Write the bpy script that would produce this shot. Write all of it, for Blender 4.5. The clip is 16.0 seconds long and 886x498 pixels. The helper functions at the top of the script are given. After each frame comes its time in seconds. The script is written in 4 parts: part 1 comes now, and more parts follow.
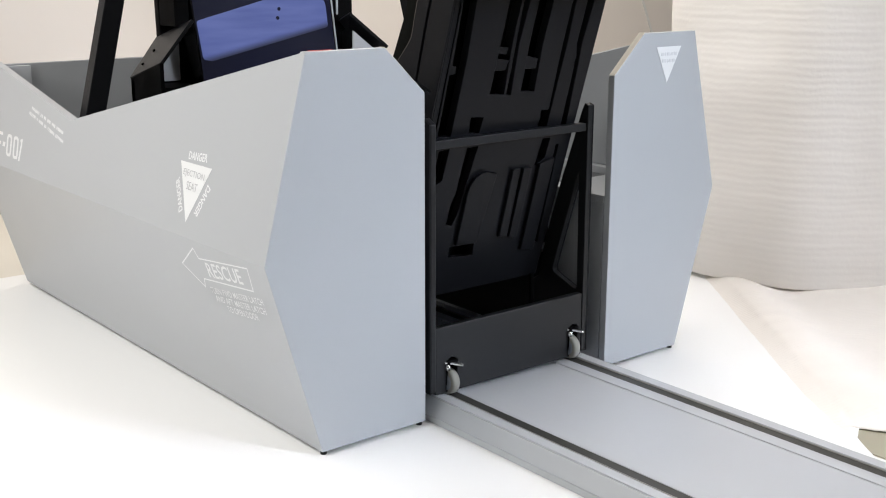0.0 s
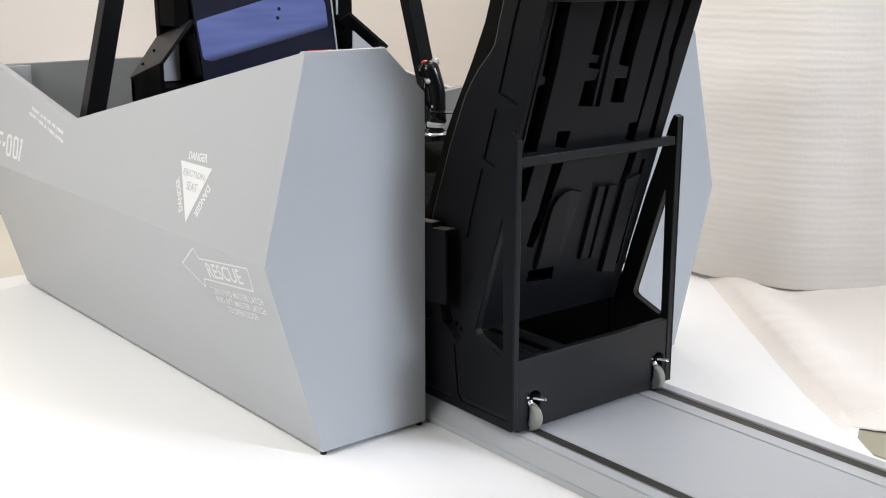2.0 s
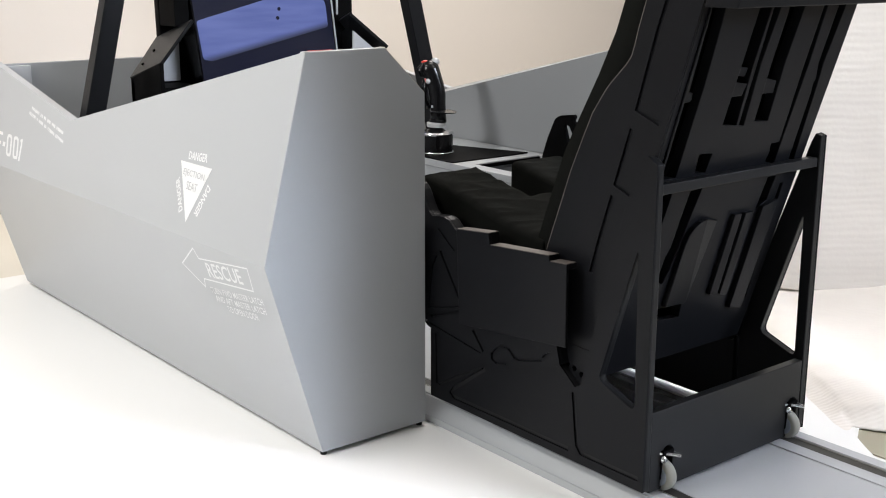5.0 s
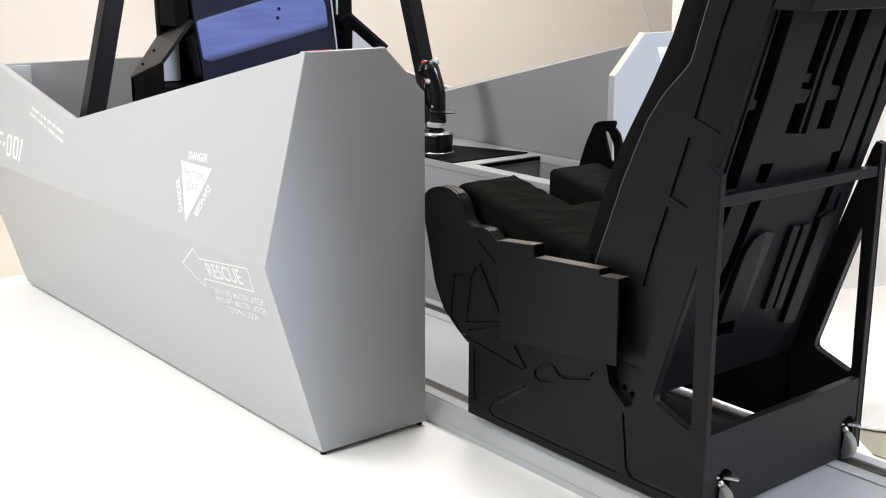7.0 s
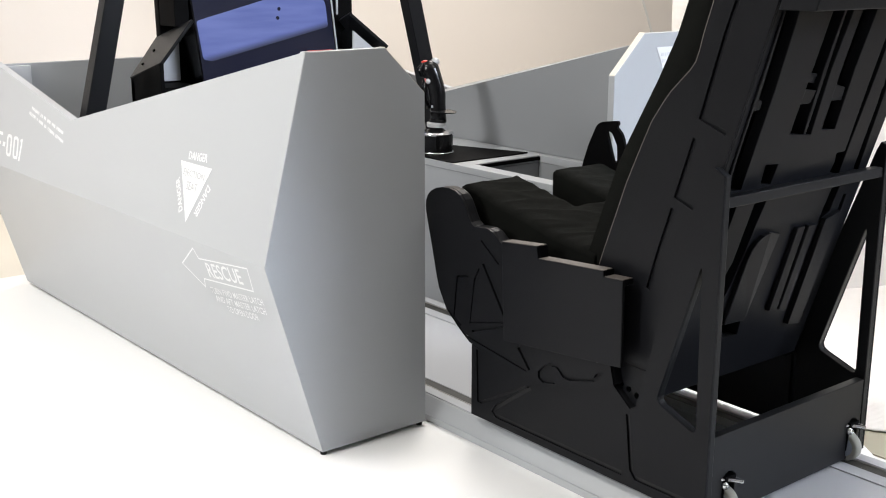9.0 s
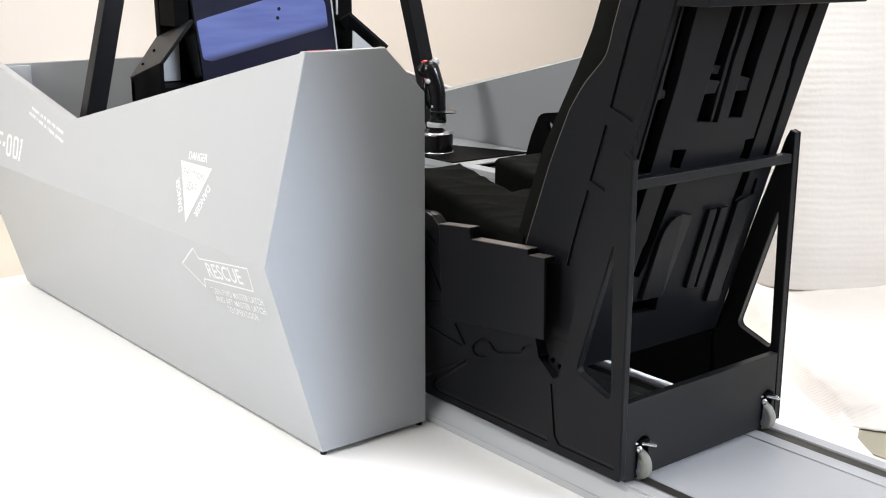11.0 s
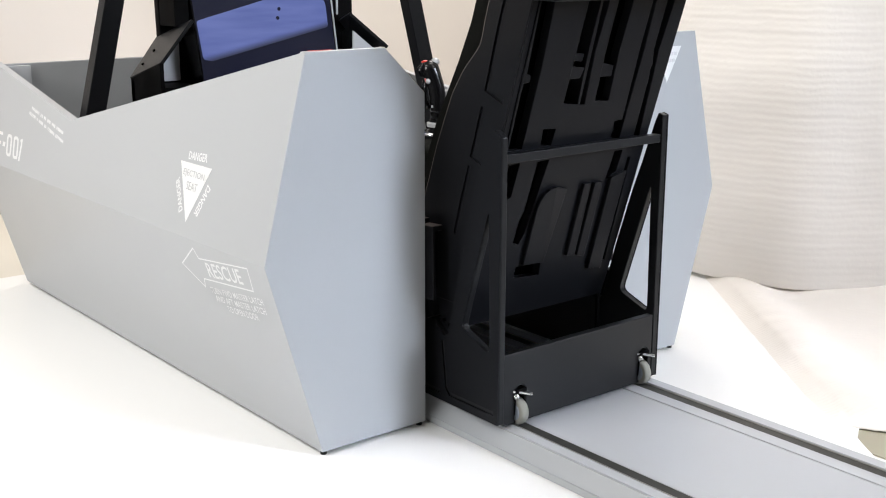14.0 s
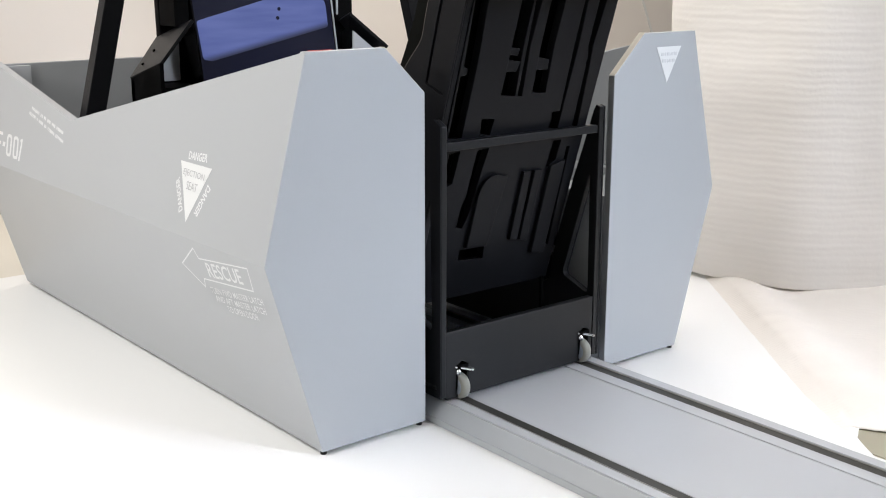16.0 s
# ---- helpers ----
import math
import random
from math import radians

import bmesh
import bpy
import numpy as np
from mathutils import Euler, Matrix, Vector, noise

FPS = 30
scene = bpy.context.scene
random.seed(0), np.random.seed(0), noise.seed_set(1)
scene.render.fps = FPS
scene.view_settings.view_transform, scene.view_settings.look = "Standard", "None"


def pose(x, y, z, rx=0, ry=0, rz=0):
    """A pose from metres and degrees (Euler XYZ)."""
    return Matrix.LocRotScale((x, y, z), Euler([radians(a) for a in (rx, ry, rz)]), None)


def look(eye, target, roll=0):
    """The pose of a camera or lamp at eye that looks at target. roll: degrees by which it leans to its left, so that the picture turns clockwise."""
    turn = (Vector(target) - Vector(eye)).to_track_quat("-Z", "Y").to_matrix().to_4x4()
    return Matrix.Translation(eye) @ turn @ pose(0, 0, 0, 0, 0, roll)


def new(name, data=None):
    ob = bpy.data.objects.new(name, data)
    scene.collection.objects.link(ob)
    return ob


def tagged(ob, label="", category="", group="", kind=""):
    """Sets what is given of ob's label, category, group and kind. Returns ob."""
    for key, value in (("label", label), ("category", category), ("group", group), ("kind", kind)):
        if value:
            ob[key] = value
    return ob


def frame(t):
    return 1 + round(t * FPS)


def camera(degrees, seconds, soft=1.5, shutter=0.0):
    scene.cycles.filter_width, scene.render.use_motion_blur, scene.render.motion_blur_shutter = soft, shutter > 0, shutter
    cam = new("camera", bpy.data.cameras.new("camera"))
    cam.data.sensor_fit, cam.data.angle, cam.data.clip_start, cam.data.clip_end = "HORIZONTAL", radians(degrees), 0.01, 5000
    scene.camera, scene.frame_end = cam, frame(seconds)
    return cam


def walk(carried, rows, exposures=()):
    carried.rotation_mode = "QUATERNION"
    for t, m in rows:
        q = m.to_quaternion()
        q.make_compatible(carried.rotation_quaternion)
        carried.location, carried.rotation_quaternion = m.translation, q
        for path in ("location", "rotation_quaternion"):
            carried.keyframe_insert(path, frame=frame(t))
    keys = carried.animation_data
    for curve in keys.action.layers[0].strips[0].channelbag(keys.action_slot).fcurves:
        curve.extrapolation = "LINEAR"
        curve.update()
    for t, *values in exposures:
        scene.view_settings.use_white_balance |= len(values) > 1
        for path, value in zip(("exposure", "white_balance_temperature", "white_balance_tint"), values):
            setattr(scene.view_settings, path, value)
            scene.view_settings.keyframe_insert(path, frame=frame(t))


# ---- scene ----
cam = camera(42.19, 16.0, 1.05)
EYE = (1.7177, -1.5971, 0.9127)
VIEW = look(EYE, (0.9618, -0.9893, 0.6698), 0.07)
walk(cam, [(0, VIEW), (16.0, VIEW)], [(0, -0.01), (2.5, -0.04), (4.0, 0.05), (5.25, 0.21), (6.5, 0.35), (8.0, 0.38), (9.2, 0.37), (11.5, 0.42), (12.5, 0.44), (13.5, 0.29), (15.0, 0.03), (16.0, 0.0)])

# ---------------------------------------------------------------- light
world = bpy.data.worlds.new("world")
world.use_nodes = True
scene.world = world
world.node_tree.nodes["Background"].inputs[0].default_value = (0.85, 0.92, 1.0, 1)
world.node_tree.nodes["Background"].inputs[1].default_value = 0.25
scene.view_settings.exposure = 0.0


def area(name, m, sx, sy, power, colour, spread=180):
    d = bpy.data.lights.new(name, "AREA")
    d.shape, d.size, d.size_y, d.energy, d.color = "RECTANGLE", sx, sy, power, colour
    d.spread = radians(spread)
    ob = new(name, d)
    ob.matrix_world = m
    return ob


# unseen stand-in lamps: bluish in the rear corner, white on the west side, four overhead
# narrow spread keeps this added lamp off the foam roll
area("unseen_lamp_east", look((3.95, 1.45, 1.9), (0.05, -0.25, 0.35)), 2.2, 1.7, 18, (0.79, 0.865, 1.0), 35)
area("unseen_lamp_west", look((-0.12, -3.5, 1.65), (-0.4, 0, 0.3)), 0.5, 0.9, 48, (1.0, 0.995, 0.98))
area("overhead_fill_near", look((-0.2, 0.4, 2.72), (-0.2, 0.4, 0)), 1.0, 1.0, 22, (1.0, 0.96, 0.92))
area("overhead_fill_west", look((-0.55, -1.9, 2.72), (-0.55, -1.9, 0)), 1.1, 0.9, 47, (1.0, 0.97, 0.94))
# fill added to lift the far rear panel, deck and floor
area("overhead_fill_rear", look((1.45, 0.75, 2.72), (1.45, 0.75, 0)), 1.0, 1.0, 15, (1.0, 0.97, 0.94))
area("overhead_fill_far", look((-1.6, 1.75, 2.72), (-1.6, 1.75, 0)), 1.2, 1.2, 51, (1.0, 0.95, 0.90))


# ---------------------------------------------------------------- materials
def material(name, colour, rough=0.5, metal=0.0, vary=0.06, scale=6.0, bump=0.05, bump_scale=300.0, dirt=0.0, coat=0.0, rough_vary=0.08, spec=0.5):
    """Base colour with slow and fine variation, roughness variation and a fine bump."""
    m = bpy.data.materials.new(name)
    m.use_nodes = True
    t, b = m.node_tree, m.node_tree.nodes["Principled BSDF"]
    n, l = t.nodes, t.links
    co = n.new("ShaderNodeTexCoord")
    big, fine = n.new("ShaderNodeTexNoise"), n.new("ShaderNodeTexNoise")
    big.inputs["Scale"].default_value, big.inputs["Detail"].default_value = scale, 5
    fine.inputs["Scale"].default_value, fine.inputs["Detail"].default_value = bump_scale, 3
    l.new(co.outputs["Object"], big.inputs["Vector"])
    l.new(co.outputs["Object"], fine.inputs["Vector"])
    ramp = n.new("ShaderNodeMix")
    ramp.data_type = "RGBA"
    lo = [max(c * (1 - vary) - dirt * c * 0.3, 0) for c in colour]
    hi = [min(c * (1 + vary), 1) for c in colour]
    ramp.inputs[6].default_value, ramp.inputs[7].default_value = (*lo, 1), (*hi, 1)
    l.new(big.outputs["Fac"], ramp.inputs[0])
    l.new(ramp.outputs[2], b.inputs["Base Color"])
    mr = n.new("ShaderNodeMapRange")
    mr.inputs["To Min"].default_value, mr.inputs["To Max"].default_value = max(rough - rough_vary, 0.02), min(rough + rough_vary, 1)
    l.new(big.outputs["Fac"], mr.inputs["Value"])
    l.new(mr.outputs[0], b.inputs["Roughness"])
    bp = n.new("ShaderNodeBump")
    bp.inputs["Strength"].default_value, bp.inputs["Distance"].default_value = bump, 0.002
    l.new(fine.outputs["Fac"], bp.inputs["Height"])
    l.new(bp.outputs[0], b.inputs["Normal"])
    b.inputs["Metallic"].default_value = metal
    b.inputs["Coat Weight"].default_value = coat
    b.inputs["Specular IOR Level"].default_value = spec
    return m


GREY = material("grey_satin_paint", (0.37, 0.385, 0.40), 0.33, vary=0.03, scale=3, bump=0.04, bump_scale=500)
# darker and rougher than GREY, for the inward faces
GREY_IN = material("grey_dark_inside", (0.26, 0.27, 0.28), 0.55, vary=0.04, scale=4, bump=0.05)
DECK = material("grey_deck_laminate", (0.46, 0.475, 0.50), 0.32, vary=0.02, scale=5, bump=0.02, rough_vary=0.01)
EDGE_DK = material("brown_board_edge", (0.085, 0.072, 0.064), 0.5, vary=0.15, scale=60, bump=0.1)
EDGE = material("pale_board_edge", (0.62, 0.58, 0.50), 0.7, vary=0.08, scale=40, bump=0.2)
BLACK = material("black_powder_paint", (0.0062, 0.0065, 0.0078), 0.33, vary=0.15, scale=8, bump=0.10, bump_scale=700, spec=0.10)
# BLACK lightened and glossier: extra light on frames and kick panel put into the paint
BLACK_FRAME = material("black_frame_brightened", (0.0085, 0.0088, 0.0098), 0.36, vary=0.2, scale=7, bump=0.10, bump_scale=700, spec=0.26)
# matt black parts; also near-black inside slots and gaps, their shade put into the colour
BLACK_DK = material("black_matt_and_recess_shade", (0.0014, 0.0014, 0.0016), 0.6, vary=0.15, scale=8, bump=0.08, spec=0.04)
FABRIC = material("black_woven_fabric", (0.0046, 0.0049, 0.0042), 0.9, vary=0.25, scale=14, bump=0.5, bump_scale=900, spec=0.05)
PLASTIC = material("black_glossy_plastic", (0.004, 0.004, 0.0045), 0.22, vary=0.1, bump=0.03, spec=0.3)
RAIL = material("dark_anodised_rail", (0.045, 0.044, 0.040), 0.45, metal=0.3, vary=0.1, scale=20)
RAIL_LIP = material("worn_metal_lip", (0.42, 0.41, 0.38), 0.35, metal=0.6, vary=0.25, scale=60)
CHROME = material("bright_chrome", (0.75, 0.76, 0.78), 0.18, metal=1.0, vary=0.03, bump=0.02)
RUBBER = material("grey_caster_tread", (0.25, 0.246, 0.215), 0.6, vary=0.08, scale=30)
HUB = material("grey_blue_caster_hub", (0.25, 0.28, 0.33), 0.45, vary=0.06)
WHITE_SHEET = material("white_vinyl_sheet", (0.86, 0.86, 0.85), 0.38, vary=0.015, scale=2, bump=0.04, bump_scale=60)
FLOOR = material("cream_floor", (0.70, 0.66, 0.58), 0.45, vary=0.06, scale=3)
FLOOR_DULL = material("dull_olive_floor_patch", (0.36, 0.335, 0.255), 0.6, vary=0.12, scale=9, bump=0.1, bump_scale=80)
WALL = material("cream_wall_paint", (0.66, 0.62, 0.585), 0.85, vary=0.02, scale=1.5, bump=0.06, bump_scale=120)
CEIL = material("white_ceiling_paint", (0.62, 0.62, 0.61), 0.9, vary=0.02, scale=2)
SKIRT = material("grey_brown_skirting", (0.30, 0.27, 0.22), 0.6, vary=0.08)
# made-up dark tone for the unseen walls, holds back bounced light
WALL_UNSEEN = material("unseen_wall_dark", (0.18, 0.18, 0.185), 0.9, vary=0.03, scale=2)


def foam_material(name, turn, ribs):
    """Packing foam: the base paint with a fine ribbed relief added under its grain."""
    m = material(name, (0.85, 0.812, 0.77), 0.75, vary=0.04, scale=5, bump=0.30, bump_scale=90)
    n, l = m.node_tree.nodes, m.node_tree.links
    co, mp, wave, bp = n.new("ShaderNodeTexCoord"), n.new("ShaderNodeMapping"), n.new("ShaderNodeTexWave"), n.new("ShaderNodeBump")
    mp.inputs["Rotation"].default_value = turn
    wave.inputs["Scale"].default_value, wave.inputs["Distortion"].default_value = ribs, 3.0
    wave.inputs["Detail"].default_value, wave.inputs["Detail Scale"].default_value = 3, 0.6
    l.new(co.outputs["Object"], mp.inputs["Vector"])
    l.new(mp.outputs[0], wave.inputs["Vector"])
    bp.inputs["Strength"].default_value, bp.inputs["Distance"].default_value = 0.22, 0.0015
    l.new(wave.outputs["Fac"], bp.inputs["Height"])
    fine = [x for x in n if x.type == "BUMP" and x != bp][0]
    l.new(bp.outputs[0], fine.inputs["Normal"])
    return m


FOAM = foam_material("white_packing_foam", (0, radians(90), 0), 17.0)
FOAM_FLAT = foam_material("white_packing_foam_sheet", (0, 0, radians(35)), 26.0)
DECAL = material("white_vinyl_lettering", (0.67, 0.68, 0.68), 0.5, vary=0.02, bump=0.02)
DECAL_GREY = material("grey_vinyl_lettering", (0.40, 0.41, 0.42), 0.5, vary=0.02, bump=0.02)
BADGE_GREY = material("pale_grey_print", (0.56, 0.57, 0.58), 0.5, vary=0.02, bump=0.02)
RED = material("red_plastic", (0.55, 0.03, 0.02), 0.35, vary=0.05)
PALE = material("pale_grey_plastic", (0.36, 0.365, 0.37), 0.35, vary=0.05)


def screen_reflection_material():
    """Blue screen reflection put in as emission: streaky, fading out towards its lower edge and brighter at its left
    end.
    """
    m = bpy.data.materials.new("blue_screen_reflection")
    m.use_nodes = True
    t, b = m.node_tree, m.node_tree.nodes["Principled BSDF"]
    n, l = t.nodes, t.links
    co, nz, mp = n.new("ShaderNodeTexCoord"), n.new("ShaderNodeTexNoise"), n.new("ShaderNodeMapping")
    mp.inputs["Rotation"].default_value = (radians(-13), 0, 0)
    mp.inputs["Scale"].default_value = (1, 2.0, 16)
    nz.inputs["Scale"].default_value, nz.inputs["Detail"].default_value = 3, 3
    l.new(co.outputs["Object"], mp.inputs["Vector"])
    l.new(mp.outputs[0], nz.inputs["Vector"])
    mx = n.new("ShaderNodeMix")
    mx.data_type = "RGBA"
    mx.inputs[6].default_value, mx.inputs[7].default_value = (0.058, 0.085, 0.285, 1), (0.135, 0.175, 0.46, 1)
    l.new(nz.outputs["Fac"], mx.inputs[0])
    # height over the slanting lower edge
    sep, slope, rise, fade = n.new("ShaderNodeSeparateXYZ"), n.new("ShaderNodeMath"), n.new("ShaderNodeMath"), n.new("ShaderNodeMapRange")
    l.new(co.outputs["Object"], sep.inputs[0])
    slope.operation, rise.operation = "MULTIPLY_ADD", "ADD"
    slope.inputs[1].default_value, slope.inputs[2].default_value = -0.212, -0.2705
    l.new(sep.outputs[1], slope.inputs[0])
    l.new(slope.outputs[0], rise.inputs[0])
    l.new(sep.outputs[2], rise.inputs[1])
    fade.interpolation_type = "SMOOTHSTEP"
    fade.inputs["From Min"].default_value, fade.inputs["From Max"].default_value = 0.0, 0.026
    fade.inputs["To Min"].default_value, fade.inputs["To Max"].default_value = 0.10, 0.85
    l.new(rise.outputs[0], fade.inputs["Value"])
    l.new(mx.outputs[2], b.inputs["Emission Color"])
    l.new(fade.outputs[0], b.inputs["Emission Strength"])
    b.inputs["Base Color"].default_value = (0.02, 0.02, 0.03, 1)
    b.inputs["Roughness"].default_value = 0.2
    return m


SCREEN_REFLECTION = screen_reflection_material()
GLASS_DARK = material("dark_screen_glass", (0.010, 0.011, 0.024), 0.14, vary=0.1, bump=0.0, spec=0.35)


# ---------------------------------------------------------------- mesh helpers
def part(name, bm, mat, parent=None, label="", bevel=0.0, smooth=False, segments=2):
    bmesh.ops.recalc_face_normals(bm, faces=bm.faces)
    me = bpy.data.meshes.new(name)
    bm.to_mesh(me)
    bm.free()
    me.materials.append(mat)
    ob = new(name, me)
    if parent:
        ob.parent = parent
    if smooth:
        for p in me.polygons:
            p.use_smooth = True
    if bevel:
        b = ob.modifiers.new("bevel", "BEVEL")
        b.width, b.segments, b.limit_method, b.angle_limit = bevel, segments, "ANGLE", radians(35)
        b.harden_normals = False
    if label:
        ob["label"] = label
    return ob


def thing(name, label, category, at=(0, 0, 0), group="", kind=""):
    ob = new(name)
    ob.location = at
    ob.empty_display_size = 0.1
    return tagged(ob, label, category, group, kind)


def plate(loops, to3d, depth0, depth1, bm=None):
    """A slab: the first loop is the outline, the others are holes; to3d(u, v, d) gives the place."""
    bm = bm or bmesh.new()
    rings = []
    for loop in loops:
        a = [bm.verts.new(to3d(u, v, depth0)) for u, v in loop]
        b = [bm.verts.new(to3d(u, v, depth1)) for u, v in loop]
        rings.append((a, b))
    for side in (0, 1):
        edges = []
        for r in rings:
            ring = r[side]
            for i in range(len(ring)):
                edges.append(bm.edges.new((ring[i - 1], ring[i])))
        if len(rings) == 1:
            bm.faces.new(rings[0][side])
        else:
            bmesh.ops.triangle_fill(bm, edges=edges, use_beauty=True)
    for a, b in rings:
        for i in range(len(a)):
            bm.faces.new((a[i - 1], a[i], b[i], b[i - 1]))
    return bm


def side(x, z, y):
    return (x, y, z)


def cross(y, z, x):
    return (x, y, z)


def flat(x, y, z):
    return (x, y, z)


def box(x0, x1, y0, y1, z0, z1, bm=None):
    return plate([[(x0, y0), (x1, y0), (x1, y1), (x0, y1)]], flat, z0, z1, bm)


def rounded(points, r=0.008, n=3):
    """The outline with its corners rounded."""
    out = []
    k = len(points)
    for i in range(k):
        p, a, b = Vector(points[i]), Vector(points[i - 1]), Vector(points[(i + 1) % k])
        da, db = (a - p), (b - p)
        ra = min(r, da.length * 0.4, db.length * 0.4)
        s, e = p + da.normalized() * ra, p + db.normalized() * ra
        for j in range(n + 1):
            t = j / n
            q = s * (1 - t) ** 2 + p * 2 * t * (1 - t) + e * t * t
            out.append((q.x, q.y))
    return out


def groove(points, w=0.005):
    """The outline of a narrow groove along a polyline."""
    left, right = [], []
    for i, p in enumerate(points):
        a = Vector(points[max(i - 1, 0)])
        b = Vector(points[min(i + 1, len(points) - 1)])
        d = (b - a).normalized()
        nrm = Vector((-d.y, d.x)) * w / 2
        left.append(tuple(Vector(p) + nrm))
        right.append(tuple(Vector(p) - nrm))
    return left + right[::-1]


def cylinder(centre, axis, r, length, n=24, r2=None, bm=None):
    bm = bm or bmesh.new()
    m = Matrix.Translation(centre) @ Vector(axis).to_track_quat("Z", "Y").to_matrix().to_4x4()
    bmesh.ops.create_cone(bm, cap_ends=True, segments=n, radius1=r, radius2=r if r2 is None else r2, depth=length, matrix=m)
    return bm


def lathe(profile, centre, axis=(0, 0, 1), n=28, bm=None):
    """Turns (radius, height) pairs about an axis."""
    bm = bm or bmesh.new()
    m = Matrix.Translation(centre) @ Vector(axis).to_track_quat("Z", "Y").to_matrix().to_4x4()
    rings = []
    for r, h in profile:
        rings.append([bm.verts.new(m @ Vector((r * math.cos(2 * math.pi * i / n), r * math.sin(2 * math.pi * i / n), h))) for i in range(n)])
    for a, b in zip(rings, rings[1:]):
        for i in range(n):
            bm.faces.new((a[i - 1], a[i], b[i], b[i - 1]))
    bm.faces.new(rings[0])
    bm.faces.new(rings[-1])
    return bm


def tube(path, radii, n=14, bm=None, flatten=1.0):
    """A limb through a path, with a radius at each point."""
    bm = bm or bmesh.new()
    rings = []
    for i, p in enumerate(path):
        a, b = Vector(path[max(i - 1, 0)]), Vector(path[min(i + 1, len(path) - 1)])
        q = (b - a).to_track_quat("Z", "Y").to_matrix()
        rings.append([bm.verts.new(Vector(p) + q @ Vector((radii[i] * math.cos(2 * math.pi * k / n), flatten * radii[i] * math.sin(2 * math.pi * k / n), 0))) for k in range(n)])
    for a, b in zip(rings, rings[1:]):
        for i in range(n):
            bm.faces.new((a[i - 1], a[i], b[i], b[i - 1]))
    bm.faces.new(rings[0])
    bm.faces.new(rings[-1])
    return bm


# ---------------------------------------------------------------- room
X0, X1, Y0, Y1, ZC = -2.6, 4.2, -3.8, 3.9, 2.8


def room():
    tagged(part("floor", box(X0 - 0.1, X1 + 0.1, Y0 - 0.1, Y1 + 0.1, -0.12, -0.006), FLOOR), "cream painted workshop floor", "floor", kind="structure")
    tagged(part("ceiling", box(X0 - 0.1, X1 + 0.1, Y0 - 0.1, Y1 + 0.1, ZC, ZC + 0.1), CEIL), "white plain ceiling", "ceiling", kind="structure")
    tagged(part("wall_front", box(X0 - 0.1, X0, Y0, Y1, -0.006, ZC), WALL), "cream painted wall behind the cockpit", "wall", kind="structure")
    # these three walls are out of view, kept dark to weaken the bounce
    tagged(part("wall_rear", box(X1, X1 + 0.1, Y0, Y1, -0.006, ZC), WALL_UNSEEN), "unseen plain wall, dark to cut bounce light", "wall", kind="structure")
    tagged(part("wall_west", box(X0, X1, Y0 - 0.1, Y0, -0.006, ZC), WALL_UNSEEN), "unseen plain wall, dark to cut bounce light", "wall", kind="structure")
    tagged(part("wall_east", box(X0, X1, Y1, Y1 + 0.1, -0.006, ZC), WALL_UNSEEN), "unseen plain wall, dark to cut bounce light", "wall", kind="structure")
    tagged(part("baseboard", box(X0, X0 + 0.018, Y0, Y1, -0.006, 0.09), SKIRT, bevel=0.004), "grey brown skirting board along the wall", "skirting", kind="structure")
    # a raised seam in the wall lining
    seam = plate([[(3.61, 0.0), (3.625, 0.0), (2.94, 1.4), (2.925, 1.4)]], cross, X0, X0 + 0.004)
    tagged(part("trim", seam, CEIL), "pale raised seam on the cream wall", "trim", kind="structure")


room()


def floor_sheet():
    loop = [(-1.66, -3.2), (3.6, -3.2), (3.6, 0.315), (0.75, 0.318), (0.655, 0.312), (0.622, 0.336), (0.585, 0.366), (0.556, 0.42), (0.57, 0.9), (0.4, 1.6), (-1.66, 1.7)]
    tagged(part("floor_sheet", plate([loop], flat, -0.005, 0.0), WHITE_SHEET), "glossy white vinyl sheet spread over the floor", "floor covering", kind="structure")

    # added thin patch, darker and more olive than the floor
    mat = [(0.545, 0.326), (1.35, 0.326), (1.35, 1.25), (0.60, 1.25)]
    tagged(part("floor_patch", plate([mat], flat, -0.0058, -0.0025), FLOOR_DULL), "dull olive patch on the floor under the packing foam", "floor covering", kind="structure")


floor_sheet()

# ---------------------------------------------------------------- packing foam
ROLL_C, ROLL_R = (-0.335, 1.495), 0.425


def foam_roll():
    bm = bmesh.new()
    n, rows = 160, 300
    h = 1.9
    grid = []
    for j in range(rows + 1):
        z = 0.012 + h * j / rows
        ring = []
        for i in range(n):
            a = 2 * math.pi * i / n
            w = noise.noise(Vector((math.cos(a) * 1.3, math.sin(a) * 1.3, z * 13))) * 0.0012
            w += noise.noise(Vector((math.cos(a) * 3, math.sin(a) * 2.2, z * 55))) * 0.0010
            w += noise.noise(Vector((math.cos(a) * 2.2, math.sin(a) * 2.2, z * 0.6))) * 0.016
            r = ROLL_R + w
            ring.append(bm.verts.new((ROLL_C[0] + r * math.cos(a), ROLL_C[1] + r * math.sin(a), z)))
        grid.append(ring)
    for a, b in zip(grid, grid[1:]):
        for i in range(n):
            bm.faces.new((a[i - 1], a[i], b[i], b[i - 1]))
    bm.faces.new(grid[0])
    bm.faces.new(grid[-1])
    tagged(part("foam_roll", bm, FOAM, smooth=True), "large upright roll of white packing foam, wrinkled", "packing foam")


foam_roll()


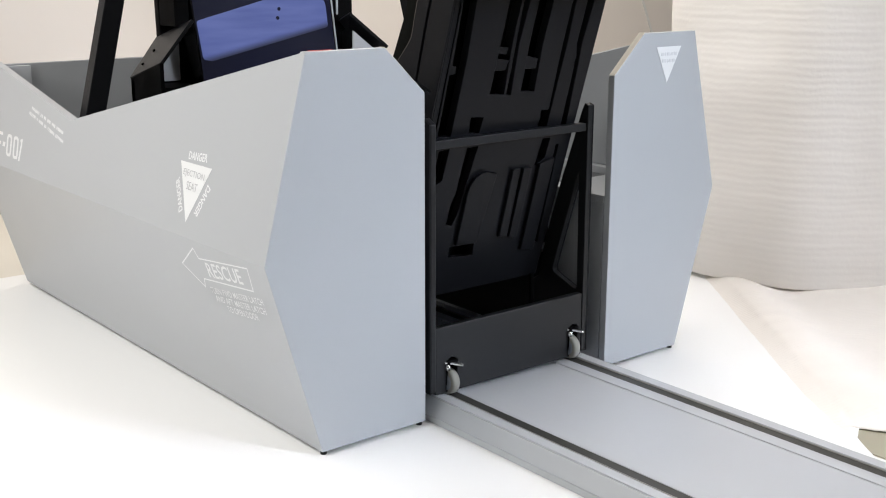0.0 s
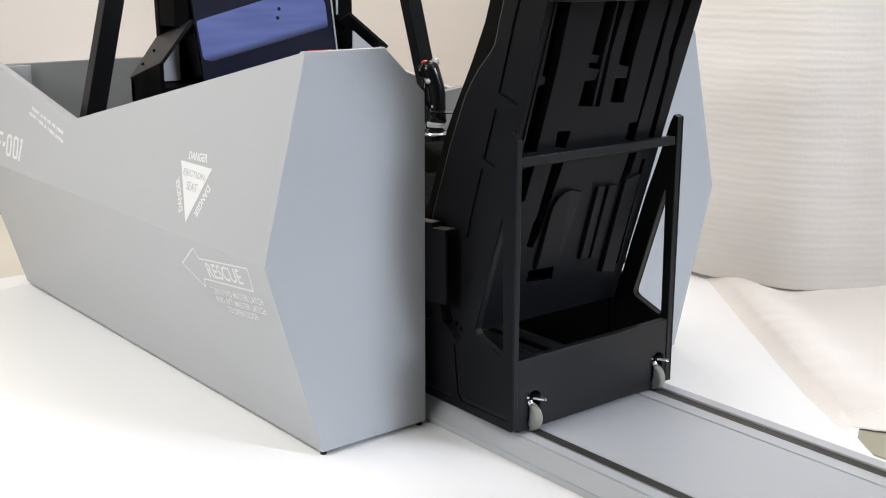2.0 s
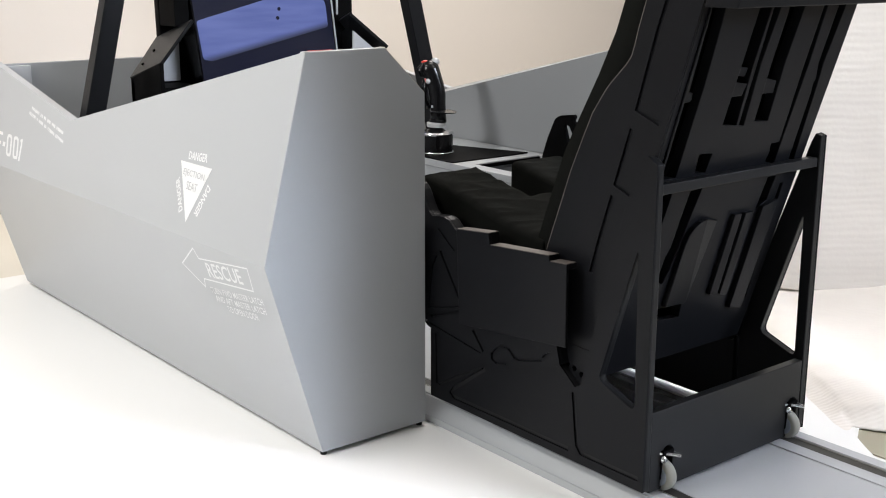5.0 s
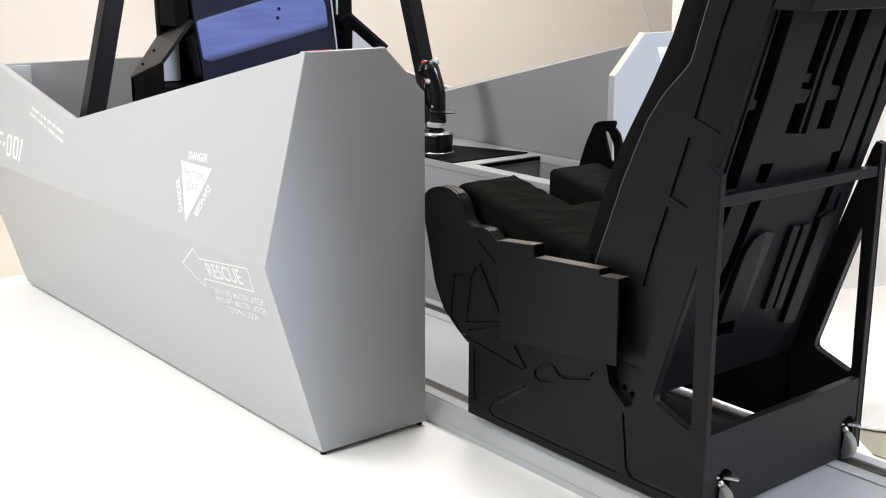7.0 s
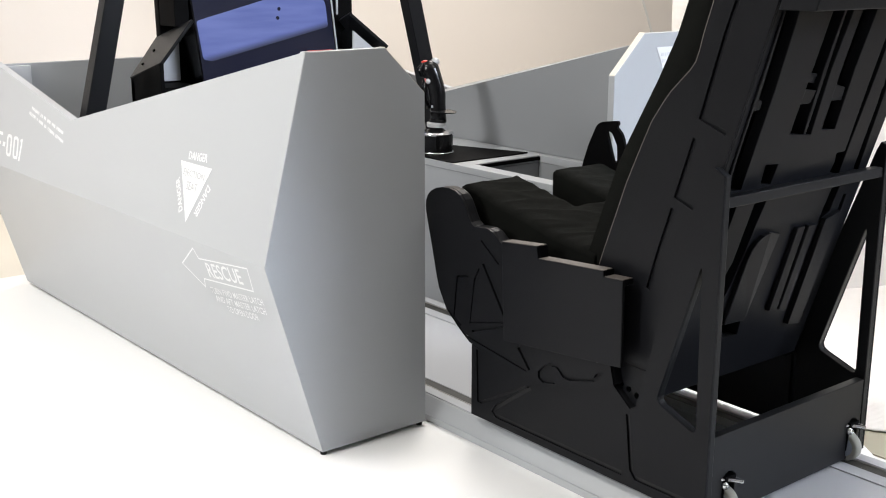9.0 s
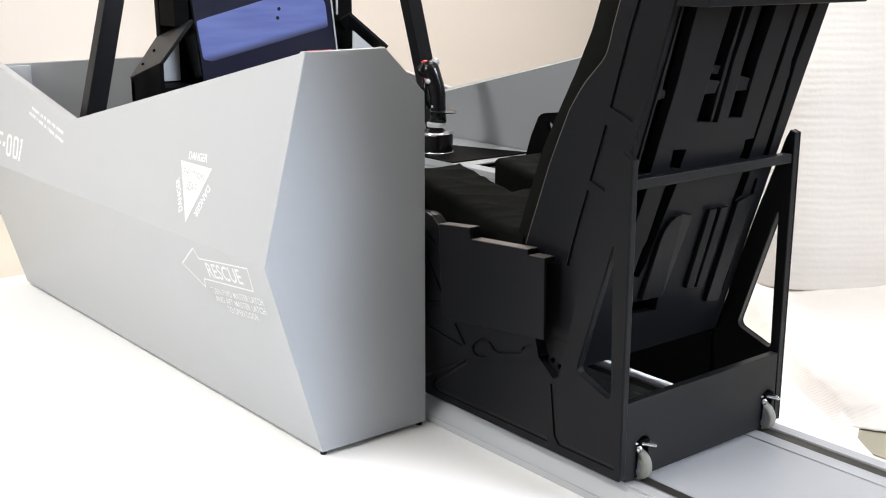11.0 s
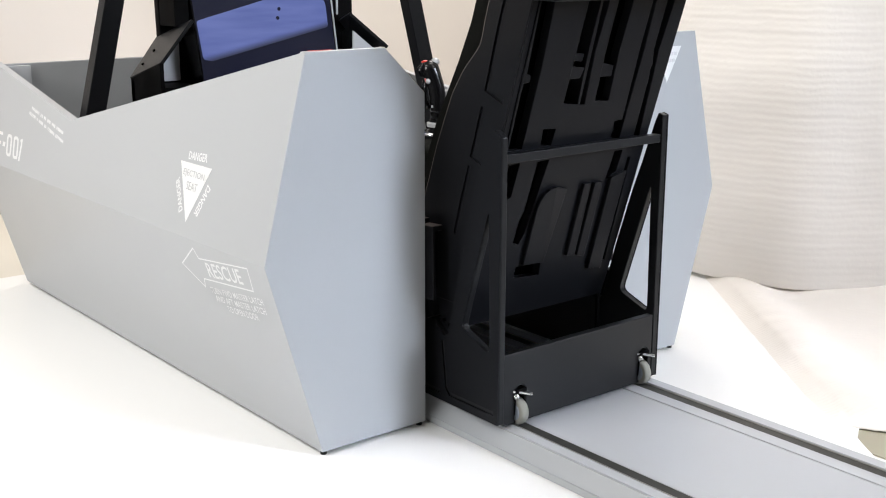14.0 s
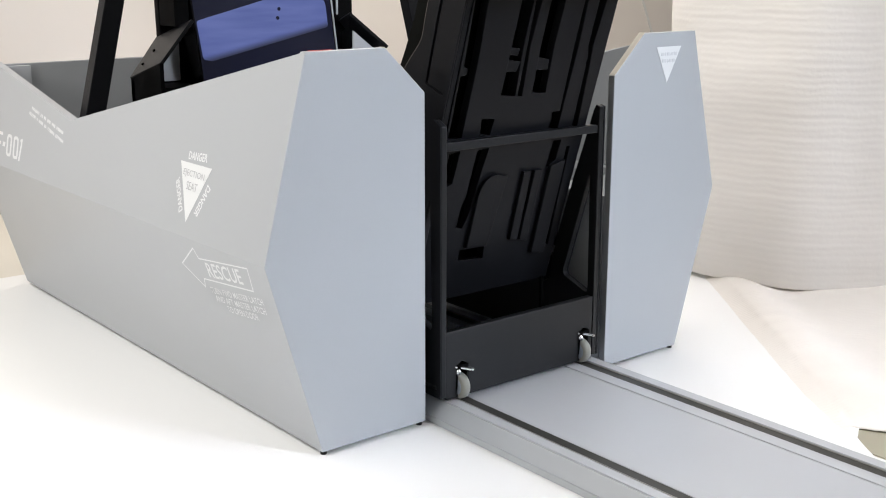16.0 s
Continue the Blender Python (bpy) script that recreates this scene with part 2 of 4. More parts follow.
def foam_sheet():
    """The loose end of the foam, with a folded edge, spread on the floor beside the deck."""
    bm = bmesh.new()
    a, b = Vector((-0.666, 1.310)), Vector((0.565, 0.335))
    along = (b - a).normalized()
    out = Vector((-along.y, along.x))
    L = (b - a).length
    nu, nv = 240, 110
    top = []
    for i in range(nu + 1):
        row = []
        for j in range(nv + 1):
            u, v = L * i / nu, 1.25 * (j / nv) ** 1.5
            end = -0.056 * min(v / 0.039, 1.0) + 0.031 * min(max(v - 0.039, 0.0) / 0.062, 1.0) + 0.004 * noise.noise(Vector((v * 60, 2, 0)))
            p = a + along * (u * (1 + end / L)) + out * v
            p += out * 0.016 * noise.noise(Vector((u * 3.0, 7.0, 0)))
            t = u / L
            grow = min(max(t - 0.12, 0.0) / 0.30, 1.0)
            grow = grow * grow * (3 - 2 * grow)
            c, w = 0.065 + 0.06 * t, 0.045 + 0.045 * t
            ridge = 0.028 * grow * math.exp(-((v - c) / w) ** 2)
            dip = 0.012 * grow * math.exp(-((v - c - 2.4 * w) / (1.6 * w)) ** 2)
            swell = 0.022 * max(0.0, math.sin(v * 5.0 + 1.2 * t - 1.4)) * min(v / 0.3, 1.0)
            wave = 0.008 * noise.noise(Vector((p.x * 5, p.y * 5, 0))) + 0.004 * noise.noise(Vector((u * 16, v * 4, 4))) + 0.0008 * noise.noise(Vector((u * 30, v * 22, 9)))
            edge = min(v / 0.05, 1.0) * min((1 - t) / 0.05 + 0.1, 1)
            row.append(bm.verts.new((p.x, p.y, -0.0012 + max(0.0, (ridge + swell + wave + 0.007 - dip * 0.3) * edge))))
        top.append(row)
    for i in range(nu):
        for j in range(nv):
            bm.faces.new((top[i][j], top[i + 1][j], top[i + 1][j + 1], top[i][j + 1]))
    ob = part("foam_sheet", bm, FOAM_FLAT, smooth=True)
    s = ob.modifiers.new("solid", "SOLIDIFY")
    s.thickness, s.offset = 0.002, -1
    tagged(ob, "loose white packing foam sheet with folded edge", "packing foam")


foam_sheet()


# ---------------------------------------------------------------- cockpit shell
def upper_y(x, z):
    return 0.619 - 0.258 * (z - 0.388) - 0.008 * x


def lower_y(x, z):
    return 0.509 + 0.2926 * (z - 0.012) - 0.008 * x


def pod(sg):
    name = "cockpit_side_shell"
    label = "grey faceted cockpit side shell with white danger markings" if sg < 0 else "grey faceted cockpit side shell with triangular badge"
    pod_ob = thing(name, label, "cockpit shell", (-0.75, sg * 0.45, 0.0), "cockpit side shells")
    ox, oy = -0.75, sg * 0.45

    def loc(x, y, z):
        return (x - ox, sg * y - oy, z)

    G = 0.2604
    T = 0.018
    # rear panel, six-sided
    rear = [(G, 0.008), (0.5078, 0.008), (0.619, 0.388), (0.5225, 0.76), (0.352, 0.76), (G, 0.672)]
    part("rear_panel", plate([rear], lambda y, z, x: loc(x, y, z), -T, 0.0), GREY, pod_ob, "flat grey rear panel", bevel=0.0015)
    # pale cut edge along the chamfer
    edge = [(G + 0.001, 0.6735), (0.3525, 0.7615), (0.352, 0.760), (G + 0.0005, 0.672)]
    part("edge_strip", plate([edge], lambda y, z, x: loc(x, y, z), -T + 0.001, -0.001), EDGE, pod_ob, "pale raw board edge")
    if sg < 0:
        part("edge_tape", plate([[(0.458, 0.7602), (0.508, 0.7602), (0.508, 0.7607), (0.458, 0.7607)]], lambda y, z, x: loc(x, y, z), -T + 0.001, -0.012), RED, pod_ob, "sliver of red tape on the top edge")
    # outer panels
    up = [(-0.001, 0.388), (-0.001, 0.7602), (-0.945, 0.5475), (-1.57, 0.650), (-1.535, 0.388)]
    part("upper_side_panel", plate([up], lambda x, z, d: loc(x, upper_y(x, z) - d, z), 0.0, T), GREY, pod_ob)
    lo = [(-0.001, 0.008), (-0.001, 0.388), (-1.535, 0.388), (-1.554, 0.008)]
    part("lower_side_panel", plate([lo], lambda x, z, d: loc(x, lower_y(x, z) - d, z), 0.0, T), GREY, pod_ob)
    # inner liner above the console, leaning up to the rim
    def inner_y(x, z):
        rim = 0.757 + 0.224 * x if x > -0.945 else 0.5455 - 0.16 * (x + 0.945)
        t = (z - 0.405) / max(rim - 0.405, 0.05)
        return 0.560 + (upper_y(x, rim) - T - 0.002 - 0.560) * t
    liner = [(-0.02, 0.405), (-0.02, 0.7555), (-0.945, 0.5470), (-1.50, 0.638), (-1.50, 0.405)]
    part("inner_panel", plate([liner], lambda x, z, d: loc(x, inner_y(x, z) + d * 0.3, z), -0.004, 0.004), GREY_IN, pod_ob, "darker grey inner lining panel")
    # console top with a tray opening, and its inner wall
    top = [(-1.50, G), (-0.02, G), (-0.02, 0.557), (-1.50, 0.557)]
    tray = [(-0.515, 0.304), (-0.515, 0.530), (-0.20, 0.530), (-0.20, 0.304)]
    part("console_top", plate([top, tray], lambda x, y, z: loc(x, y, z), 0.387, 0.405), GREY, pod_ob, bevel=0.0015)
    tbm = bmesh.new()
    for a in ([(-0.527, 0.292), (-0.517, 0.292), (-0.517, 0.545), (-0.527, 0.545)], [(-0.198, 0.292), (-0.188, 0.292), (-0.188, 0.545), (-0.198, 0.545)],
              [(-0.5165, 0.532), (-0.1985, 0.532), (-0.1985, 0.542), (-0.5165, 0.542)], [(-0.5165, 0.294), (-0.1985, 0.294), (-0.1985, 0.302), (-0.5165, 0.302)]):
        plate([a], lambda x, y, z: loc(x, y, z), 0.33, 0.386, tbm)
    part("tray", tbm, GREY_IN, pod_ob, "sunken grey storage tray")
    part("tray_floor", plate([[(-0.527, 0.292), (-0.188, 0.292), (-0.188, 0.545), (-0.527, 0.545)]], lambda x, y, z: loc(x, y, z), 0.32, 0.3295), BLACK, pod_ob, "black tray floor")
    part("tray_rim", plate([[(-0.5145, 0.3045), (-0.5080, 0.3045), (-0.5080, 0.5295), (-0.5145, 0.5295)]], lambda x, y, z: loc(x, y, z), 0.393, 0.402), BLACK_DK, pod_ob, "black edge of the tray")
    wall = [(-1.50, 0.012), (-0.02, 0.012), (-0.02, 0.3865), (-1.50, 0.3865)]
    part("inner_wall", plate([wall], lambda x, z, y: loc(x, y, z), G, G + T), GREY, pod_ob)
    part("seam_groove", plate([[(-1.1, 0.3868), (-0.1, 0.3868), (-0.1, 0.3892), (-1.1, 0.3892)]], lambda x, z, y: loc(x, y, z), G - 0.002, G), GREY_IN, pod_ob)
    # little feet
    for x, y in ((-0.010, 0.500), (-0.010, 0.270), (-1.50, 0.49), (-1.50, 0.29), (-0.6, 0.48)):
        part("foot", cylinder(loc(x, y, 0.004), (0, 0, 1), 0.0065, 0.008, 12), PLASTIC, pod_ob, "small black foot")
    return pod_ob, loc


LEFT_POD, LEFT_LOC = pod(-1)
RIGHT_POD, RIGHT_LOC = pod(1)


def bulkhead():
    b = thing("nose_bulkhead", "grey cross panel closing the cockpit nose", "cockpit panel", (-1.53, 0, 0.0))
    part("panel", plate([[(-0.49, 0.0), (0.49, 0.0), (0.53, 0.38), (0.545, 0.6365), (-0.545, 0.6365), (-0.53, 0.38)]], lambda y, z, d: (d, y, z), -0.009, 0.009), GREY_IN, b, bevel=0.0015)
    for sg in (-1, 1):
        part("corner_block", plate([[(0.475, 0.30), (0.545, 0.30), (0.54, 0.632), (0.475, 0.632)]], lambda y, z, d: (d, sg * y, z), 0.010, 0.026), GREY, b, bevel=0.001)


bulkhead()


# ---------------------------------------------------------------- markings on the shell
def text_mesh(text, size, width, bold=0.012):
    cu = bpy.data.curves.new("letters", "FONT")
    cu.body, cu.size, cu.extrude, cu.align_x, cu.align_y = text, 1.0, 0.0, "CENTER", "CENTER"
    cu.resolution_u, cu.offset = 3, bold
    ob = new("letters", cu)
    me = bpy.data.meshes.new_from_object(ob.evaluated_get(bpy.context.evaluated_depsgraph_get()))
    bpy.data.objects.remove(ob)
    bpy.data.curves.remove(cu)
    xs = [v.co.x for v in me.vertices]
    ys = [v.co.y for v in me.vertices]
    cx, cy = (max(xs) + min(xs)) / 2, (max(ys) + min(ys)) / 2
    kx, ky = width / (max(xs) - min(xs)), size / (max(ys) - min(ys))
    for v in me.vertices:
        v.co = ((v.co.x - cx) * kx, (v.co.y - cy) * ky, 0)
    return me


def surface(yfun, x, z, lift=0.0005):
    return Vector(LEFT_LOC(x, yfun(x, z) + lift, z))


def lettering(text, yfun, x, z, size, width, angle=0.0, mat=None, lift=0.0005, name="lettering"):
    me = text_mesh(text, size, width, 0.0 if mat is DECAL_GREY else (0.022 if text == "DANGER" else 0.012))
    a = radians(angle)
    for v in me.vertices:
        u, w = v.co.x, v.co.y
        v.co = surface(yfun, x + u * math.cos(a) - w * math.sin(a), z + u * math.sin(a) + w * math.cos(a), lift)
    me.materials.append(mat or DECAL)
    ob = new(name, me)
    ob.parent = LEFT_POD
    ob["label"] = "stencilled marking"
    return ob


def marking(name, loop, yfun, mat, lift=0.0005):
    bm = bmesh.new()
    vs = [bm.verts.new(surface(yfun, x, z, lift)) for x, z in loop]
    bm.faces.new(vs)
    return part(name, bm, mat, LEFT_POD, "white marking")


def outline(name, loop, yfun, w, mat):
    bm = bmesh.new()
    k = len(loop)
    inner = []
    for i in range(k):
        p, a, b = Vector(loop[i]), Vector(loop[i - 1]), Vector(loop[(i + 1) % k])
        d1, d2 = (p - a).normalized(), (b - p).normalized()
        n1, n2 = Vector((-d1.y, d1.x)), Vector((-d2.y, d2.x))
        m = (n1 + n2)
        m = m / max(m.length_squared / 2, 0.25)
        inner.append(p + m * w)
    A = [bm.verts.new(surface(yfun, p[0], p[1])) for p in loop]
    B = [bm.verts.new(surface(yfun, p.x, p.y)) for p in inner]
    for i in range(k):
        bm.faces.new((A[i - 1], A[i], B[i], B[i - 1]))
    return part(name, bm, mat, LEFT_POD, "white arrow outline")


def markings():
    tri = [(-0.372, 0.528), (-0.244, 0.528), (-0.310, 0.416)]
    marking("warning_triangle", tri, upper_y, DECAL)
    lettering("EJECTION", upper_y, -0.3095, 0.507, 0.016, 0.086, -1, DECAL_GREY, 0.0010)
    lettering("SEAT", upper_y, -0.3095, 0.485, 0.016, 0.044, -1, DECAL_GREY, 0.0010)
    lettering("DANGER", upper_y, -0.306, 0.543, 0.016, 0.075, 2)
    lettering("DANGER", upper_y, -0.355, 0.463, 0.016, 0.070, 121)
    lettering("DANGER", upper_y, -0.260, 0.464, 0.016, 0.070, 240)
    arrow = [(-0.36, 0.322), (-0.282, 0.285), (-0.274, 0.305), (-0.072, 0.325), (-0.068, 0.374), (-0.268, 0.352), (-0.28, 0.372)]
    outline("rescue_arrow", arrow, lower_y, 0.0028, DECAL)
    lettering("RESCUE", lower_y, -0.176, 0.3395, 0.031, 0.142, 6.5)
    lettering("TURN FWD MASTER LATCH", lower_y, -0.155, 0.2975, 0.0135, 0.215, 6.5)
    lettering("AND AFT MASTER LATCH", lower_y, -0.150, 0.2805, 0.0135, 0.203, 6)
    lettering("TO OPEN DOOR", lower_y, -0.150, 0.2625, 0.0135, 0.125, 6)
    # large call number in rounded block figures
    bm = bmesh.new()

    def patch(loop):
        bm.faces.new([bm.verts.new(surface(upper_y, x, z)) for x, z in loop])

    def ring(x0, x1, z0, z1, wx, wz, lean_x):
        def place(p):
            return surface(upper_y, p[0] + lean_x * (z1 - p[1]), p[1])
        A = [bm.verts.new(place(p)) for p in rounded([(x0, z0), (x1, z0), (x1, z1), (x0, z1)], 0.013, 4)]
        B = [bm.verts.new(place(p)) for p in rounded([(x0 + wx, z0 + wz), (x1 - wx, z0 + wz), (x1 - wx, z1 - wz), (x0 + wx, z1 - wz)], 0.006, 4)]
        for i in range(len(A)):
            bm.faces.new((A[i - 1], A[i], B[i], B[i - 1]))
    ring(-1.339, -1.302, 0.4175, 0.4725, 0.0105, 0.0075, 0.22)
    ring(-1.291, -1.254, 0.4165, 0.4725, 0.0105, 0.0075, 0.24)
    patch([(-1.2355, 0.4155), (-1.2245, 0.4155), (-1.2250, 0.4705), (-1.2345, 0.4705)])
    patch([(-1.2435, 0.4655), (-1.2346, 0.4605), (-1.2346, 0.4705)])
    patch([(-1.3615, 0.4380), (-1.3435, 0.4380), (-1.3435, 0.4495), (-1.3615, 0.4495)])
    patch([(-1.4110, 0.4170), (-1.3990, 0.4170), (-1.4020, 0.4730), (-1.4140, 0.4730)])
    patch([(-1.4020, 0.4650), (-1.3720, 0.4650), (-1.3720, 0.4730), (-1.4020, 0.4730)])
    patch([(-1.4020, 0.4410), (-1.3770, 0.4410), (-1.3770, 0.4490), (-1.4020, 0.4490)])
    part("call_number", bm, DECAL, LEFT_POD, "white block lettering")
    # small print too worn to read: two lines of bars
    random.seed(4)
    bm = bmesh.new()
    for x, end, z, fall, words in ((-1.199, -0.975, 0.5555, 0.172, (7, 2, 2, 3, 3, 6)), (-1.211, -0.966, 0.5425, 0.186, (6, 1, 4, 2, 6, 7))):
        step = (end - x) / (sum(words) + len(words) - 1)
        for count in words:
            for k in range(count):
                w = step * random.uniform(0.62, 0.86)
                h = random.uniform(0.0066, 0.0082)
                bm.faces.new([bm.verts.new(surface(upper_y, px, pz)) for px, pz in ((x, z - h), (x + w, z - fall * w - h), (x + w, z - fall * w), (x, z))])
                x, z = x + step, z - fall * step
            x, z = x + step, z - fall * step
    part("small_print", bm, DECAL, LEFT_POD, "worn white small print")


markings()


def badge():
    def face(y, z, d):
        return RIGHT_LOC(d, y, z)
    part("badge_triangle", plate([[(0.392, 0.728), (0.475, 0.728), (0.431, 0.648)]], face, 0.0, 0.0014), DECAL, RIGHT_POD, "white triangular badge")
    for z, ws in ((0.711, (0.009, 0.005, 0.009, 0.009, 0.009)), (0.696, (0.012, 0.004, 0.009, 0.009))):
        y = 0.434 - (sum(ws) + 0.003 * (len(ws) - 1)) / 2
        for w in ws:
            part("badge_bar", plate([[(y, z - 0.003), (y + w, z - 0.003), (y + w, z + 0.0045), (y, z + 0.0045)]], face, 0.0014, 0.002), BADGE_GREY, RIGHT_POD)
            y += w + 0.003


badge()


# ---------------------------------------------------------------- sliding deck with rails
def deck():
    d = thing("rail_deck", "flat grey deck with two raised dark metal rails", "deck", (0, 0, 0))
    E0, E1 = -1.50, 1.25

    def along(y, z, x):
        return (x, y, z)
    part("base_board", box(E0, E1, -0.2455, 0.2455, 0.0, 0.0145), GREY, d, "grey base board with a dirty lower edge", bevel=0.001)
    part("centre_panel", box(E0, E1, -0.1275, 0.1275, 0.015, 0.0388), DECK, d, "smooth grey centre panel", bevel=0.0008)
    for sg in (-1, 1):
        # sloped outer moulding, level strips on both sides of the rail, and the bed that carries it
        slope = [(sg * 0.2448, 0.015), (sg * 0.2190, 0.0405), (sg * 0.2150, 0.0405), (sg * 0.2150, 0.015)]
        part("sloped_edge", plate([slope], along, E0, E1), GREY, d, bevel=0.0008)
        part("outer_strip", plate([[(sg * 0.1895, 0.015), (sg * 0.2135, 0.015), (sg * 0.2135, 0.0425), (sg * 0.1895, 0.0425)]], along, E0, E1), DECK, d, bevel=0.0010)
        part("inner_strip", plate([[(sg * 0.1280, 0.015), (sg * 0.1602, 0.015), (sg * 0.1602, 0.0412), (sg * 0.1280, 0.0412)]], along, E0, E1), DECK, d, bevel=0.0008)
        # near-black bed: the shadow in the rail gap is painted in
        part("rail_bed", plate([[(sg * 0.1605, 0.015), (sg * 0.1892, 0.015), (sg * 0.1892, 0.0345), (sg * 0.1605, 0.0345)]], along, E0, E1), BLACK_DK, d)
        part("rail", plate([[(sg * 0.1608, 0.035), (sg * 0.1845, 0.035), (sg * 0.1845, 0.0402), (sg * 0.1608, 0.0402)]], along, E0, E1), RAIL, d, "dark metal running rail", bevel=0.0006)
        part("rail_lip", plate([[(sg * 0.1848, 0.035), (sg * 0.1862, 0.035), (sg * 0.1862, 0.0416), (sg * 0.1848, 0.0416)]], along, E0, E1), RAIL_LIP, d, "bright worn lip of the rail")


deck()


# ---------------------------------------------------------------- canopy frame, dash, stick
def canopy_frame():
    c = thing("canopy_frame", "black flat-bar canopy hoop over the cockpit", "frame", (-1.0, 0, 0.42))
    for sg in (-1, 1):
        leg = [(0.567, 0.0), (0.517, 0.0), (0.4165, 0.402), (0.302, 0.86), (0.352, 0.86), (0.466, 0.402)]
        part("upright", plate([leg], lambda y, z, x: (x, sg * y + (0.020 if sg > 0 else 0.0), z), -0.02, 0.02), BLACK, c, bevel=0.002)
    part("crossbar", plate([[(-0.352, 0.861), (0.372, 0.861), (0.33, 0.92), (-0.31, 0.92)]], lambda y, z, x: (x, y, z), -0.02, 0.02), BLACK, c, bevel=0.002)


canopy_frame()


def dash():
    c = thing("instrument_console", "black angular instrument console with painted blue reflection on its screen", "console", (-1.0, 0, 0.42))

    def at(y, z, d):
        return (d, y, z - 0.42)
    # rear housing with shoulders
    body = [(-0.34, 0.42), (0.34, 0.42), (0.34, 0.612), (0.262, 0.712), (0.268, 1.10), (-0.268, 1.10), (-0.262, 0.712), (-0.34, 0.612)]
    part("housing", plate([body], at, -0.15, -0.125), BLACK_DK, c, bevel=0.003)
    for sg in (-1, 1):
        # sloping shoulder hood
        bm = bmesh.new()
        prof = [(-0.15, 0.262, 0.719), (-0.15, 0.343, 0.617), (0.03, 0.338, 0.668), (0.03, 0.247, 0.772)] if sg < 0 else [(-0.15, 0.262, 0.722), (-0.15, 0.352, 0.625), (0.03, 0.364, 0.679), (0.03, 0.234, 0.777)]
        t = [bm.verts.new((x, sg * y, z - 0.42)) for x, y, z in prof]
        u = [bm.verts.new((x, sg * (y - 0.006), z - 0.42 - 0.007)) for x, y, z in prof]
        for q in ((t[0], t[1], t[2], t[3]), (u[3], u[2], u[1], u[0])):
            bm.faces.new(q)
        for i in range(4):
            bm.faces.new((t[i - 1], t[i], u[i], u[i - 1]))
        part("shoulder_hood", bm, BLACK, c, bevel=0.001)
        part("side_cheek", plate([[(-0.15, 0.42), (0.03, 0.42), (0.03, 0.666), (-0.15, 0.615)]], lambda x, z, d: (x, sg * d, z - 0.42), 0.330, 0.340), BLACK_DK, c, bevel=0.001)
        part("recess_panel", plate([[(0.215, 0.605), (0.325, 0.605), (0.325, 0.63), (0.255, 0.715), (0.215, 0.715)]], lambda y, z, d: (d, sg * y, z - 0.42), -0.122, -0.116), GREY, c, "grey panel in the recess")
        if sg > 0:
            part("recess_panel", plate([[(0.250, 0.655), (0.345, 0.655), (0.253, 0.724)]], lambda y, z, d: (d, y, z - 0.42), 0.010, 0.016), GREY, c, "grey panel under the hood")
        part("lower_step", plate([[(0.212, 0.42), (0.328, 0.42), (0.328, 0.60), (0.212, 0.60)]], lambda y, z, d: (d, sg * y, z - 0.42), -0.122, 0.0), BLACK_DK, c, bevel=0.001)
        part("upper_post", plate([[(0.215, 0.60), (0.250, 0.60), (0.250, 0.72), (0.284, 0.745), (0.284, 1.10), (0.215, 1.10)]], lambda y, z, d: (d, sg * y, z - 0.42), -0.10, -0.035) if sg > 0 else plate([[(0.222, 0.75), (0.262, 0.75), (0.262, 1.10), (0.222, 1.10)]], lambda y, z, d: (d, sg * y, z - 0.42), -0.122, -0.035), BLACK_DK, c, bevel=0.001)
        for x, y, z in ((-0.08, 0.303, 0.690), (-0.10, 0.327, 0.655)):
            part("screw", cylinder((x, sg * y, z - 0.42), (0, sg * 0.75, 0.66), 0.004, 0.0035, 10), BLACK_DK, c)
    def tilted(y, z, d):
        return at(y + 0.12 * (0.81 - z), z, d)
    part("monitor", plate([[(-0.217, 0.52), (0.210, 0.52), (0.210, 1.10), (-0.217, 1.10)]], tilted, -0.115, -0.032), PLASTIC, c, bevel=0.002)
    part("bezel_edge", plate([[(0.2085, 0.53), (0.2120, 0.53), (0.2120, 1.10), (0.2085, 1.10)]], tilted, -0.0315, -0.028), GREY, c, "thin grey bezel edge")
    part("screen_glass", plate([[(-0.214, 0.56), (0.205, 0.56), (0.205, 1.08), (-0.214, 1.08)]], tilted, -0.0315, -0.030), GLASS_DARK, c, "dark glass screen")
    part("post_edge", plate([[(0.229, 0.768), (0.2345, 0.768), (0.2345, 1.10), (0.229, 1.10)]], at, -0.0345, -0.032), GREY, c, "thin grey edge of the post")
    # outline of the blue reflection, which glows by itself on the glass
    blue = rounded([(-0.190, 0.664), (-0.165, 0.658), (0.198, 0.735), (0.190, 0.80), (0.15, 0.850), (-0.205, 0.763)], 0.008)
    part("screen_reflection", plate([blue], at, -0.0295, -0.0285), SCREEN_REFLECTION, c, "blue reflection on the screen, painted as a glow")
    for y, z in ((0.041, 0.788), (0.036, 0.764)):
        part("screen_mark", cylinder((-0.028, y, z - 0.42), (1, 0, 0), 0.005, 0.001, 12), GLASS_DARK, c, "small dark mark on the screen")


dash()


